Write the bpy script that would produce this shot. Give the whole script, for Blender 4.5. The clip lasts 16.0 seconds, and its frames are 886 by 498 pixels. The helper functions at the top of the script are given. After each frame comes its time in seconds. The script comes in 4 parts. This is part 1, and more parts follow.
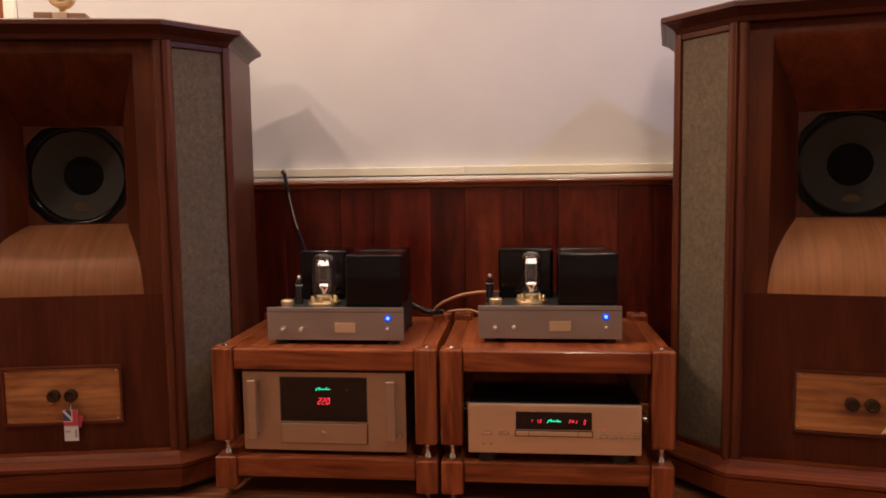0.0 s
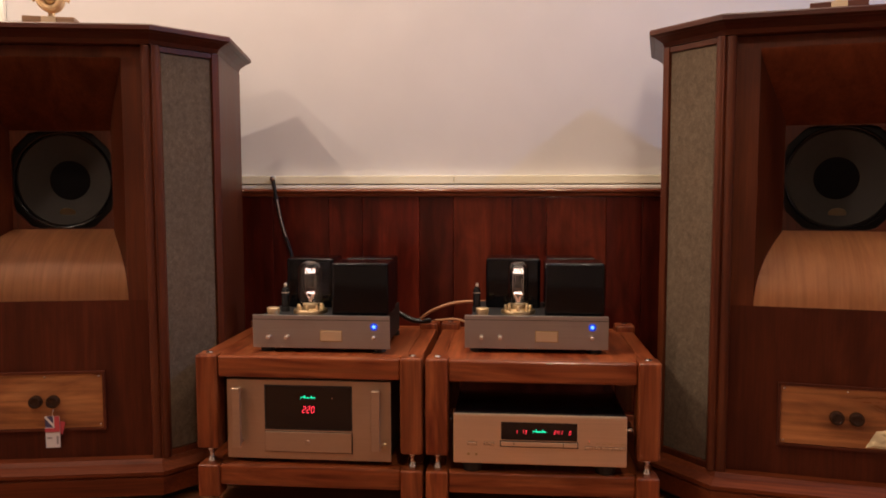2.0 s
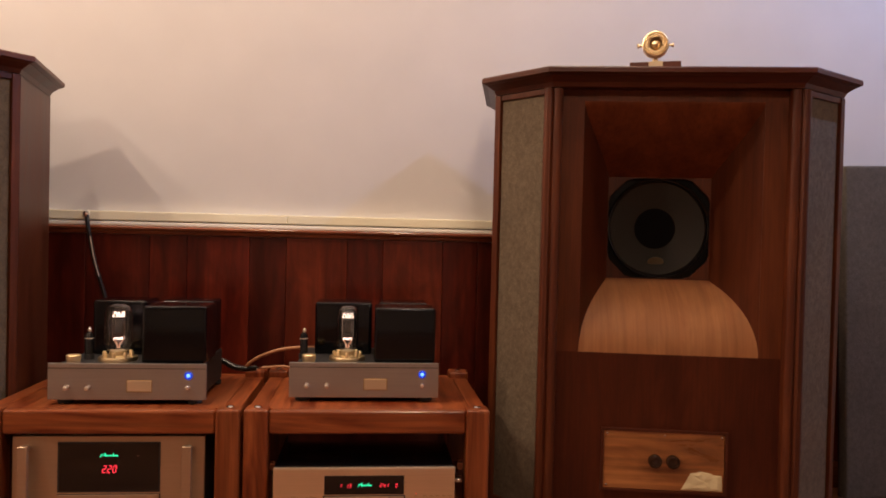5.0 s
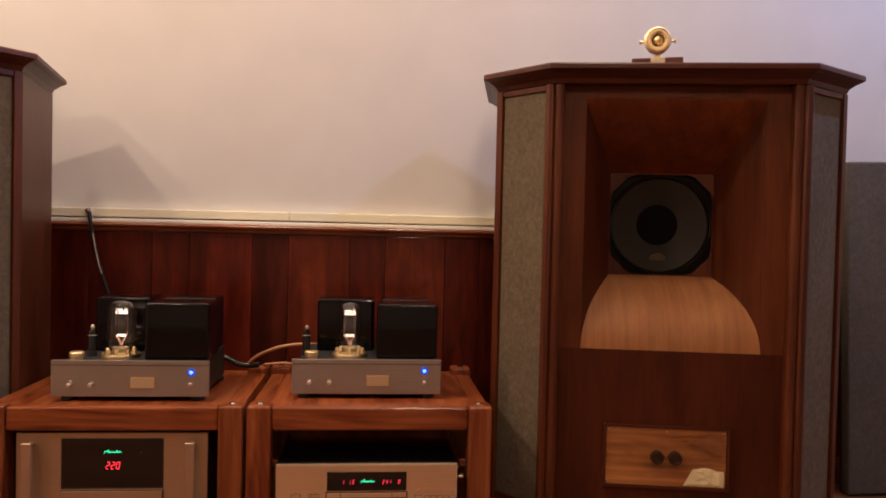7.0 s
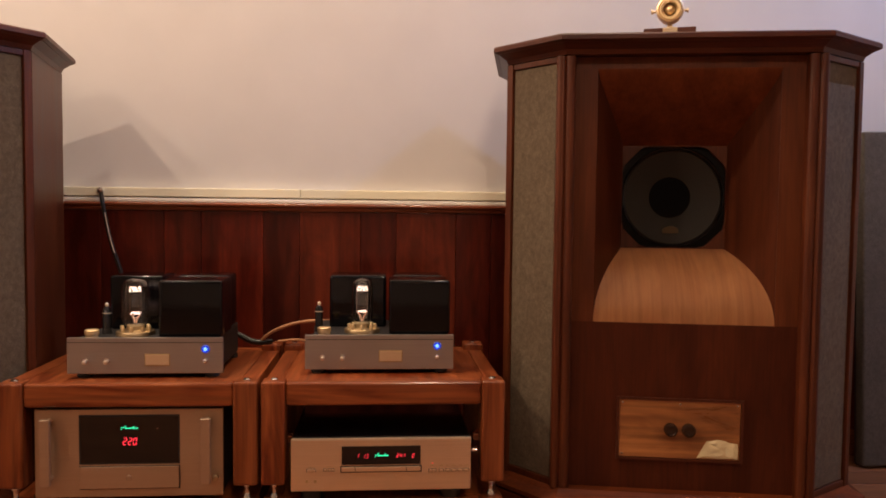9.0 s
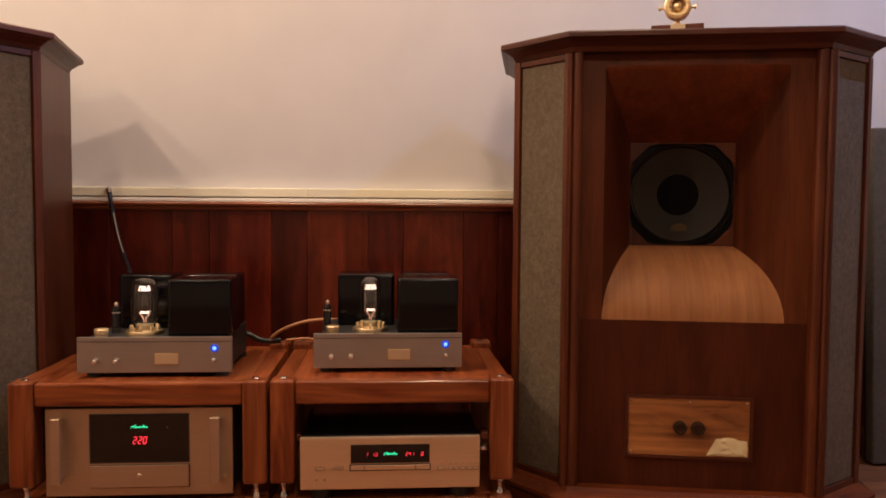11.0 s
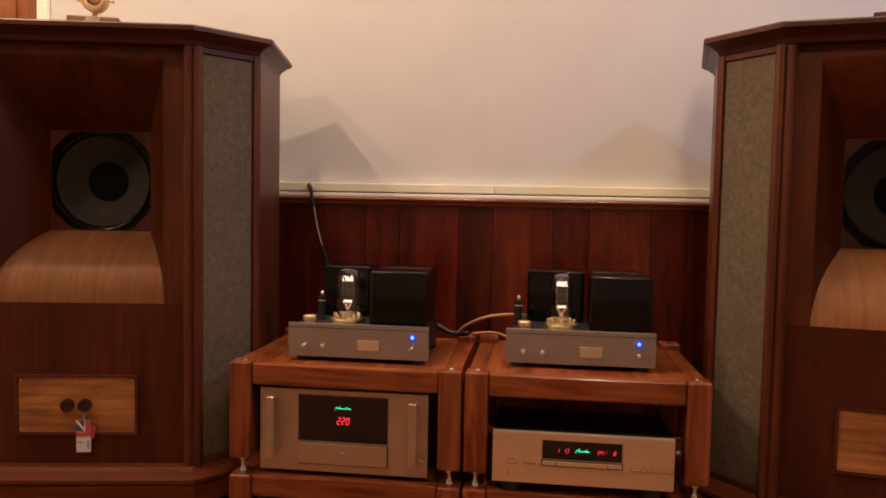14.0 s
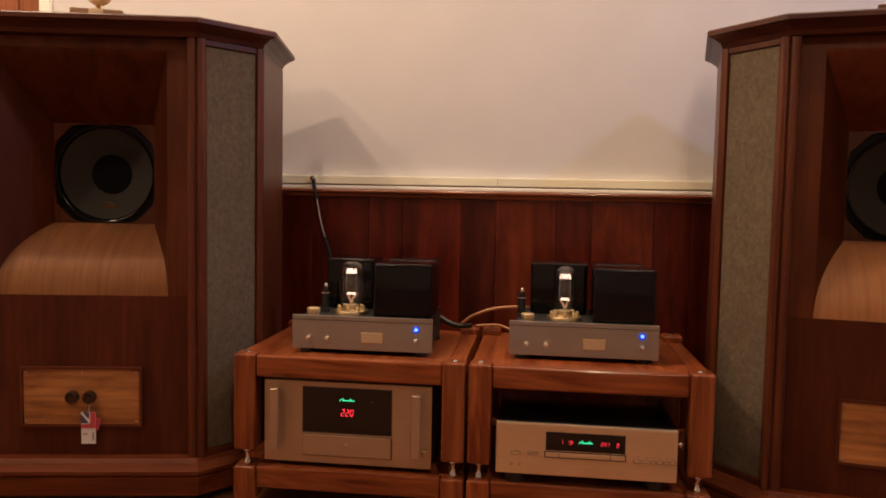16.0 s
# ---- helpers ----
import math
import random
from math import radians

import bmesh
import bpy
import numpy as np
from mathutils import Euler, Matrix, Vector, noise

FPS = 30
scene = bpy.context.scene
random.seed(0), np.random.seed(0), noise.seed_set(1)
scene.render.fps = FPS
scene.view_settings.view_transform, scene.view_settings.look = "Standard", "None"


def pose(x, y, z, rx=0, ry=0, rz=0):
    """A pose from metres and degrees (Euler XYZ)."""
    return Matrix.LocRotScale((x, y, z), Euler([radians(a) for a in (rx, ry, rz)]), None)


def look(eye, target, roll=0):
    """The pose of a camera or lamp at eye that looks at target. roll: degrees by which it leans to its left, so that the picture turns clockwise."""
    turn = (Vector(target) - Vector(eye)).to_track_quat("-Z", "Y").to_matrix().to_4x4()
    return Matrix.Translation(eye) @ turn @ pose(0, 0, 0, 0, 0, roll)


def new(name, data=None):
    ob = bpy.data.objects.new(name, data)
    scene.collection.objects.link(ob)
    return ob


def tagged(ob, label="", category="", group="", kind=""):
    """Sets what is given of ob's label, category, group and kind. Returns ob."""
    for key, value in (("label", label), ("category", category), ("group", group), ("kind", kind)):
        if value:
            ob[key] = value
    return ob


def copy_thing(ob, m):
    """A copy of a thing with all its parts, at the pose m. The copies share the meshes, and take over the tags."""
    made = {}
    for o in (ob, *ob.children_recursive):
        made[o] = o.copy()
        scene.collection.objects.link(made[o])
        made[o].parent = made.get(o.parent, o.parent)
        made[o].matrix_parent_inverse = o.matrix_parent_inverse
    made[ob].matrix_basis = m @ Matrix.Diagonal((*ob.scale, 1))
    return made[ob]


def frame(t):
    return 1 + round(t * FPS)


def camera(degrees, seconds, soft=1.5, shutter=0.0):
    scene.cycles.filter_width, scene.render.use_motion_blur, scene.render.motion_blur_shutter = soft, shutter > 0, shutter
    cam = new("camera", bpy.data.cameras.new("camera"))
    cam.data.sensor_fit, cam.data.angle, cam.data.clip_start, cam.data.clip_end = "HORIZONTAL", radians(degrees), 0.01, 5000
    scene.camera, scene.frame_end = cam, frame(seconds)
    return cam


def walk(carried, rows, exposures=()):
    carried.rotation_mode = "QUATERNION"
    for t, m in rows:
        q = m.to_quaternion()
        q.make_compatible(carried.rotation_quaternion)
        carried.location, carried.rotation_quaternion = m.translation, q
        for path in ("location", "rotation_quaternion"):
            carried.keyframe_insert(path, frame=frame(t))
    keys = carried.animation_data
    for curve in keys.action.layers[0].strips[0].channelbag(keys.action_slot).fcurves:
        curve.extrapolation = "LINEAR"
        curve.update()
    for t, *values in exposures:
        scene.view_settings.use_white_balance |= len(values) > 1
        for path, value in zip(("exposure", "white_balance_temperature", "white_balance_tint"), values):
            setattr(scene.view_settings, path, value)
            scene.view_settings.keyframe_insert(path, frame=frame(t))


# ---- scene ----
cam = camera(60.4, 16.0, soft=1.8)
PATH = [
    (0, (0.017, 0.006, 0.906), (-0.187, 1.987, 0.725), -0.8),
    (0.5, (0.016, 0.008, 0.903), (-0.180, 1.991, 0.733), -0.6),
    (1, (0.020, 0.007, 0.904), (-0.175, 1.991, 0.739), -0.4),
    (1.5, (0.023, 0.009, 0.906), (-0.168, 1.993, 0.743), -0.3),
    (2, (0.030, 0.011, 0.906), (-0.153, 1.996, 0.748), -0.1),
    (2.5, (0.045, 0.028, 0.897), (-0.086, 2.020, 0.777), 1.0),
    (3, (0.074, 0.052, 0.907), (0.046, 2.050, 0.821), 1.6),
    (3.5, (0.096, 0.070, 0.897), (0.186, 2.068, 0.855), 1.8),
    (4, (0.104, 0.080, 0.901), (0.285, 2.071, 0.867), 1.6),
    (6.5, (0.106, 0.080, 0.900), (0.296, 2.070, 0.853), 1.3),
    (7, (0.105, 0.079, 0.902), (0.289, 2.070, 0.854), 1.3),
    (7.5, (0.102, 0.079, 0.898), (0.282, 2.070, 0.854), 1.3),
    (8, (0.102, 0.083, 0.894), (0.276, 2.074, 0.835), 1.2),
    (8.5, (0.103, 0.084, 0.889), (0.269, 2.074, 0.791), 0.9),
    (11, (0.097, 0.085, 0.888), (0.239, 2.077, 0.782), 0.4),
    (11.5, (0.075, 0.069, 0.885), (0.183, 2.064, 0.786), 0.6),
    (12, (0.039, 0.072, 0.888), (-0.010, 2.070, 0.794), 0.8),
    (12.5, (0.009, 0.075, 0.889), (-0.110, 2.070, 0.806), 1.5),
    (13, (-0.013, 0.069, 0.887), (-0.192, 2.059, 0.807), 1.9),
    (13.5, (-0.016, 0.065, 0.890), (-0.255, 2.047, 0.780), 1.1),
    (14, (-0.024, 0.065, 0.885), (-0.272, 2.046, 0.767), 1.1),
    (14.5, (-0.034, 0.063, 0.880), (-0.268, 2.046, 0.766), 1.3),
    (15, (-0.031, 0.063, 0.884), (-0.269, 2.045, 0.758), 1.2),
    (15.5, (-0.031, 0.061, 0.882), (-0.273, 2.042, 0.749), 1.2),
    (16, (-0.033, 0.060, 0.882), (-0.281, 2.040, 0.747), 1.1),
]
EXPOSURES = [(0, -0.04, 6000, 10), (3, -0.04, 5980, 10), (4.2, -0.03, 6180, 10), (7.5, -0.04, 6400, 10), (11, -0.06, 6560, 10), (13, -0.09, 6610, 10), (16, -0.15, 6720, 10)]
walk(cam, [(t, look(eye, target, roll)) for t, eye, target, roll in PATH], EXPOSURES)

# ---- world, sun, lamps, exposure ----
world = bpy.data.worlds.new("dusk_sky")
scene.world = world
world.use_nodes = True
wn = world.node_tree
sky = wn.nodes.new("ShaderNodeTexSky")
sky.sky_type = "NISHITA"
sky.sun_disc = False
sky.sun_elevation = radians(12)
sky.sun_rotation = radians(200)
wn.links.new(sky.outputs[0], wn.nodes["Background"].inputs[0])
wn.nodes["Background"].inputs[1].default_value = 0.08

ROOM_W, ROOM_E, ROOM_S, ROOM_N, ROOM_H = -2.7, 3.1, -3.2, 2.745, 3.0
WARM, COOL = (1.0, 0.74, 0.53), (0.40, 0.55, 1.0)
DOWNLIGHTS = [  # x, y, watts, colour, radius
    (-2.02, 1.57, 105.0, WARM, 0.018), (-1.16, 2.05, 62.0, WARM, 0.018),
    (-0.50, 2.34, 30.0, WARM, 0.020), (0.26, 2.34, 23.0, WARM, 0.020),
    (0.87, 2.19, 38.0, WARM, 0.018), (2.40, 1.79, 112.0, COOL, 0.020),
    (-2.35, 0.45, 80.0, WARM, 0.045),
    (0.42, -0.60, 82.0, WARM, 0.040), (0.56, 1.38, 36.0, WARM, 0.060), (-1.02, 1.30, 14.0, WARM, 0.060),
]


# ---- materials ----
def node_mat(name):
    m = bpy.data.materials.new(name)
    m.use_nodes = True
    nt = m.node_tree
    return m, nt, nt.nodes["Principled BSDF"]


def link(nt, a, b):
    nt.links.new(a, b)


def mapped(nt, scale, spread=0.0):
    """Object coordinates, scaled, shifted by each object's own random number."""
    tc = nt.nodes.new("ShaderNodeTexCoord")
    mp = nt.nodes.new("ShaderNodeMapping")
    mp.inputs["Scale"].default_value = scale
    link(nt, tc.outputs["Object"], mp.inputs["Vector"])
    if spread:
        oi = nt.nodes.new("ShaderNodeObjectInfo")
        mul = nt.nodes.new("ShaderNodeMath")
        mul.operation = "MULTIPLY"
        mul.inputs[1].default_value = spread
        link(nt, oi.outputs["Random"], mul.inputs[0])
        comb = nt.nodes.new("ShaderNodeCombineXYZ")
        for k in range(3):
            link(nt, mul.outputs[0], comb.inputs[k])
        link(nt, comb.outputs[0], mp.inputs["Location"])
    return mp.outputs[0]


def ramp(nt, fac, stops):
    r = nt.nodes.new("ShaderNodeValToRGB")
    el = r.color_ramp.elements
    while len(el) < len(stops):
        el.new(0.5)
    for e, (p, c) in zip(el, stops):
        e.position, e.color = p, (*c, 1)
    link(nt, fac, r.inputs[0])
    return r.outputs[0]


def noise_tex(nt, vec, scale, detail=4.0, rough=0.6, distort=0.0):
    n = nt.nodes.new("ShaderNodeTexNoise")
    n.inputs["Scale"].default_value = scale
    n.inputs["Detail"].default_value = detail
    n.inputs["Roughness"].default_value = rough
    n.inputs["Distortion"].default_value = distort
    link(nt, vec, n.inputs["Vector"])
    return n.outputs["Fac"]


def mix(nt, kind, fac, a, b):
    m = nt.nodes.new("ShaderNodeMix")
    m.data_type, m.blend_type = "RGBA", kind
    m.inputs[0].default_value = fac
    for k, v in ((6, a), (7, b)):
        if isinstance(v, tuple):
            m.inputs[k].default_value = (*v, 1)
        else:
            link(nt, v, m.inputs[k])
    return m.outputs[2]


def bump(nt, bsdf, height, strength, dist=0.002):
    b = nt.nodes.new("ShaderNodeBump")
    b.inputs["Strength"].default_value = strength
    b.inputs["Distance"].default_value = dist
    link(nt, height, b.inputs["Height"])
    link(nt, b.outputs[0], bsdf.inputs["Normal"])


def wood(name, dark, mid, light, grain="z", fine=1.0, figure=1.0, rough=0.4, coat=0.0, vary=0.25, warp=1.6, gloss=0.35, pore=0.75, curl=0.0):
    """Wood with long figure and fine pores along one axis."""
    m, nt, bs = node_mat(name)
    s1, s2 = [7.0 * figure] * 3, [170.0 * fine] * 3
    for axis in grain:
        k = "xyz".index(axis)
        s1[k], s2[k] = 0.9 * figure, 5.0 * fine
    v1 = mapped(nt, s1, 40.0)
    v2 = mapped(nt, s2, 11.0)
    n1 = noise_tex(nt, v1, 1.0, 5.0, 0.55, warp)
    n2 = noise_tex(nt, v2, 1.0, 3.0, 0.6, 0.0)
    col = ramp(nt, n1, [(0.30, dark), (0.5, mid), (0.72, light)])
    pores = ramp(nt, n2, [(0.35, (0.62, 0.58, 0.55)), (0.6, (1.08, 1.06, 1.04))])
    col = mix(nt, "MULTIPLY", pore, col, pores)
    if curl:
        s3 = [11.0] * 3
        for axis in grain:
            s3["xyz".index(axis)] = 3.2
        n3 = noise_tex(nt, mapped(nt, s3, 23.0), 1.0, 4.0, 0.6, 2.2)
        col = mix(nt, "MULTIPLY", 1.0, col, ramp(nt, n3, [(0.30, (1 - curl, 1 - 1.15 * curl, 1 - 1.2 * curl)), (0.70, (1 + curl, 1 + 1.3 * curl, 1 + 1.3 * curl))]))
    oi = nt.nodes.new("ShaderNodeObjectInfo")
    tone = ramp(nt, oi.outputs["Random"], [(0.0, (1 - vary,) * 3), (1.0, (1 + vary, 1 + vary * 0.8, 1 + vary * 0.7))])
    col = mix(nt, "MULTIPLY", 1.0, col, tone)
    link(nt, col, bs.inputs["Base Color"])
    rr = nt.nodes.new("ShaderNodeMapRange")
    rr.inputs["To Min"].default_value = rough - 0.07
    rr.inputs["To Max"].default_value = rough + 0.10
    link(nt, n1, rr.inputs["Value"])
    link(nt, rr.outputs[0], bs.inputs["Roughness"])
    bs.inputs["Specular IOR Level"].default_value = gloss
    bs.inputs["Coat Weight"].default_value = coat
    bs.inputs["Coat Roughness"].default_value = 0.12
    bump(nt, bs, n2, 0.12, 0.001)
    return m


def plain(name, colour, rough=0.5, metal=0.0, speck=0.06, scale=60.0, relief=0.05):
    """A plain finish with slight blotches and micro relief."""
    m, nt, bs = node_mat(name)
    v = mapped(nt, (1, 1, 1), 5.0)
    n = noise_tex(nt, v, scale, 4.0, 0.6)
    n2 = noise_tex(nt, v, 5.0, 3.0, 0.5)
    lo = tuple(c * (1 - speck) for c in colour)
    hi = tuple(min(1, c * (1 + speck)) for c in colour)
    c1 = ramp(nt, n2, [(0.3, lo), (0.7, hi)])
    link(nt, c1, bs.inputs["Base Color"])
    rr = nt.nodes.new("ShaderNodeMapRange")
    rr.inputs["To Min"].default_value = max(0.02, rough - 0.06)
    rr.inputs["To Max"].default_value = rough + 0.06
    link(nt, n, rr.inputs["Value"])
    link(nt, rr.outputs[0], bs.inputs["Roughness"])
    bs.inputs["Metallic"].default_value = metal
    if relief:
        bump(nt, bs, n, relief, 0.001)
    return m


def cloth(name, a, b, scale=420.0):
    m, nt, bs = node_mat(name)
    v = mapped(nt, (1, 1, 1), 3.0)
    fine = noise_tex(nt, v, scale, 2.0, 0.7)
    coarse = noise_tex(nt, mapped(nt, (1, 1, 0.8), 3.0), 75.0, 4.0, 0.75)
    blot = noise_tex(nt, v, 6.0, 3.0, 0.6)
    col = ramp(nt, coarse, [(0.3, a), (0.7, b)])
    col = mix(nt, "MULTIPLY", 0.7, col, ramp(nt, fine, [(0.3, (0.45, 0.45, 0.45)), (0.7, (1.35, 1.35, 1.3))]))
    col = mix(nt, "MULTIPLY", 0.5, col, ramp(nt, blot, [(0.3, (0.8, 0.8, 0.8)), (0.7, (1.1, 1.1, 1.1))]))
    link(nt, col, bs.inputs["Base Color"])
    bs.inputs["Roughness"].default_value = 0.95
    bump(nt, bs, fine, 0.5, 0.002)
    return m


def brushed(name, colour, rough=0.35, metal=0.9):
    """Anodised plate with fine horizontal brushing."""
    m, nt, bs = node_mat(name)
    n = noise_tex(nt, mapped(nt, (4, 4, 900), 3.0), 1.0, 3.0, 0.6)
    n2 = noise_tex(nt, mapped(nt, (1, 1, 1), 3.0), 9.0, 3.0, 0.5)
    col = ramp(nt, n, [(0.3, tuple(c * 0.93 for c in colour)), (0.7, tuple(min(1, c * 1.06) for c in colour))])
    col = mix(nt, "MULTIPLY", 0.6, col, ramp(nt, n2, [(0.3, (0.92, 0.92, 0.92)), (0.7, (1.04, 1.04, 1.04))]))
    link(nt, col, bs.inputs["Base Color"])
    bs.inputs["Metallic"].default_value = metal
    bs.inputs["Roughness"].default_value = rough
    bump(nt, bs, n, 0.05, 0.0005)
    return m


def glow(name, colour, strength):
    m, nt, bs = node_mat(name)
    bs.inputs["Base Color"].default_value = (0.02, 0.02, 0.02, 1)
    bs.inputs["Emission Color"].default_value = (*colour, 1)
    bs.inputs["Emission Strength"].default_value = strength
    return m


def clear_glass(name, tint=(1, 1, 1)):
    m, nt, bs = node_mat(name)
    bs.inputs["Base Color"].default_value = (*tint, 1)
    bs.inputs["Transmission Weight"].default_value = 1.0
    bs.inputs["Roughness"].default_value = 0.01
    bs.inputs["IOR"].default_value = 1.45
    return m


M_WALL = plain("painted_plaster", (0.585, 0.566, 0.561), 0.85, 0, 0.025, 180.0, 0.10)
M_SIDE = plain("side_wall_paint", (0.56, 0.47, 0.39), 0.85, 0, 0.03, 180.0, 0.10)
M_CEIL = plain("ceiling_paint", (0.80, 0.79, 0.77), 0.9, 0, 0.02, 150.0, 0.08)
M_TRIMW = plain("white_gloss_trim", (0.86, 0.83, 0.74), 0.35, 0, 0.05, 40.0, 0.04)
M_FLOOR = wood("floorboard_wood", (0.15, 0.055, 0.022), (0.25, 0.100, 0.042), (0.34, 0.150, 0.064), "x", 1, 1, 0.35)
M_CREAM = plain("aged_cream_paint", (0.85, 0.81, 0.62), 0.4, 0, 0.06, 30.0, 0.04)
M_PANEL = wood("mahogany_panel", (0.050, 0.0044, 0.0017), (0.080, 0.0077, 0.0027), (0.130, 0.0150, 0.0049), "z", 0.6, 0.55, 0.34, 0.15, 0.42, 5.0, 0.30, 0.4, 0.36)
M_PANELB = wood("brown_mahogany_panel", (0.072, 0.0085, 0.0029), (0.110, 0.0144, 0.0047), (0.160, 0.0245, 0.0077), "z", 0.6, 0.55, 0.34, 0.15, 0.08, 5.0, 0.30, 0.4, 0.32)
M_RAIL = wood("mahogany_rail", (0.17, 0.046, 0.021), (0.26, 0.078, 0.036), (0.35, 0.115, 0.055), "x", 1, 1, 0.22, 0.5, 0.1)
M_CAB = wood("walnut_cabinet", (0.046, 0.0080, 0.0021), (0.067, 0.0124, 0.0032), (0.092, 0.0192, 0.0052), "z", 1.0, 0.9, 0.50, 0.0, 0.12, 2.4, 0.22, 0.45, 0.16)
# Horn veneer brightened to paint in light bounced up onto the brow.
M_BROW = wood("bounce_lit_brow_veneer", (0.150, 0.033, 0.0098), (0.210, 0.049, 0.0148), (0.265, 0.068, 0.0210), "z", 0.7, 0.9, 0.46, 0.0, 0.06, 2.0, 0.28, 0.4, 0.12)
# Cabinet walnut painted lighter, for the light on mouth stiles and header.
M_STILE = wood("walnut_stile_lit", (0.064, 0.0138, 0.0032), (0.093, 0.0218, 0.0050), (0.126, 0.033, 0.0081), "z", 1.0, 0.9, 0.48, 0.0, 0.12, 2.4, 0.28, 0.45)
# Horn veneer darkened to paint in the shade on the cheeks.
M_HORN = wood("shaded_walnut_veneer", (0.050, 0.0096, 0.0024), (0.071, 0.0148, 0.0037), (0.096, 0.0228, 0.0061), "z", 0.7, 0.9, 0.46, 0.0, 0.06, 2.0, 0.28, 0.35, 0.16)
M_CABX = wood("walnut_cabinet_cross", (0.050, 0.0090, 0.0024), (0.075, 0.0140, 0.0036), (0.105, 0.024, 0.0066), "x", 1.0, 0.9, 0.42, 0.0, 0.12, 1.6, 0.42)
M_PLINTH = wood("mahogany_plinth", (0.090, 0.0195, 0.0058), (0.134, 0.0315, 0.0090), (0.185, 0.049, 0.0140), "x", 1.0, 1.0, 0.48, 0.0, 0.10, 1.6, 0.14)
M_POST = wood("mahogany_post_lit_side", (0.058, 0.0125, 0.0036), (0.087, 0.0200, 0.0058), (0.120, 0.032, 0.009), "z", 1.0, 1.1, 0.42, 0.05, 0.10)
# Horn veneer made paler for the lamp light that strikes the lip.
M_LIP = wood("lit_walnut_veneer", (0.485, 0.202, 0.082), (0.545, 0.240, 0.100), (0.60, 0.280, 0.122), "yz", 0.5, 1.5, 0.46, 0.0, 0.05, 2.2, 0.35, 0.35, 0.08)
M_PLATE = wood("figured_walnut_plate", (0.15, 0.050, 0.015), (0.33, 0.130, 0.042), (0.46, 0.20, 0.07), "x", 0.35, 1.15, 0.28, 0.3, 0.10, 3.6, 0.5, 0.75, 0.24)
M_RACK = wood("padauk_rack", (0.125, 0.0200, 0.0060), (0.240, 0.060, 0.0165), (0.36, 0.110, 0.034), "z", 0.45, 1.7, 0.34, 0.15, 0.20, 3.2, 0.35, 0.85)
M_RACKX = wood("padauk_rack_cross", (0.13, 0.0225, 0.0065), (0.250, 0.063, 0.0175), (0.37, 0.113, 0.035), "x", 0.45, 1.7, 0.30, 0.15, 0.20, 3.2, 0.35, 0.8)
M_RACKY = wood("padauk_rack_deep", (0.13, 0.0225, 0.0065), (0.250, 0.063, 0.0175), (0.37, 0.113, 0.035), "y", 0.45, 1.7, 0.34, 0.15, 0.20, 3.2, 0.35, 0.8)
M_DOOR = wood("door_wood", (0.16, 0.045, 0.016), (0.25, 0.08, 0.03), (0.34, 0.12, 0.045), "z", 1, 1, 0.35, 0.2, 0.1)
M_CLOTH = cloth("grey_grille_cloth", (0.092, 0.066, 0.042), (0.170, 0.128, 0.084))
M_FELT = cloth("grey_felt", (0.084, 0.070, 0.056), (0.122, 0.104, 0.084), 300.0)
M_CHAMP = brushed("champagne_alloy", (0.46, 0.335, 0.23), 0.42, 0.75)
# Champagne alloy again, lightened to paint in reflections on the disc player.
M_CHAMPLIT = brushed("champagne_alloy_lit", (0.72, 0.54, 0.355), 0.38, 0.75)
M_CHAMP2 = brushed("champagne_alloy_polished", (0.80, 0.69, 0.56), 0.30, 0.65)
M_STEEL = brushed("grey_alloy", (0.40, 0.365, 0.335), 0.36, 0.8)
M_CHROME = plain("chrome", (0.75, 0.74, 0.72), 0.12, 1.0, 0.03, 30, 0.0)
M_BRASS = plain("brass", (0.80, 0.63, 0.38), 0.42, 1.0, 0.12, 40, 0.03)
M_DULLB = plain("dull_brass", (0.52, 0.41, 0.25), 0.38, 1.0, 0.15, 40, 0.03)
M_GOLDP = brushed("gold_plate", (0.66, 0.52, 0.34), 0.40, 0.6)
M_BLACK = plain("black_gloss", (0.002, 0.002, 0.003), 0.10, 0.0, 0.1, 20, 0.0)
M_BLACK.node_tree.nodes["Principled BSDF"].inputs["Specular IOR Level"].default_value = 0.36
M_BLACKM = plain("black_matt", (0.012, 0.012, 0.013), 0.55, 0.0, 0.1, 60, 0.05)
M_HOLE = plain("black_velvet", (0.006, 0.0055, 0.006), 0.95, 0.0, 0.1, 60, 0.1)
M_HOLE.node_tree.nodes["Principled BSDF"].inputs["Specular IOR Level"].default_value = 0.05
M_GREYB = plain("dark_grey_sheet", (0.03, 0.028, 0.027), 0.5, 0.2, 0.1, 60, 0.03)
M_CONE = plain("paper_cone", (0.025, 0.022, 0.018), 0.85, 0.0, 0.10, 90, 0.15)
M_RUBBER = plain("rubber_surround", (0.004, 0.004, 0.004), 0.62, 0.0, 0.1, 60, 0.03)
M_RUBBER.node_tree.nodes["Principled BSDF"].inputs["Specular IOR Level"].default_value = 0.18
M_SCREEN = plain("smoked_acrylic", (0.008, 0.006, 0.006), 0.08, 0.0, 0.05, 10, 0.0)
M_CABLE = plain("black_cable", (0.010, 0.009, 0.008), 0.32, 0, 0.1, 90, 0.1)
M_TAN = plain("tan_cable", (0.42, 0.20, 0.09), 0.4, 0, 0.1, 90, 0.1)
M_PAPER = plain("cream_paper", (0.70, 0.60, 0.36), 0.6, 0, 0.14, 40, 0.12)
M_TAGW = plain("tag_white", (0.62, 0.58, 0.55), 0.5, 0, 0.04, 40, 0.02)
M_TAGR = plain("tag_red", (0.45, 0.05, 0.06), 0.5, 0, 0.05, 40, 0.02)
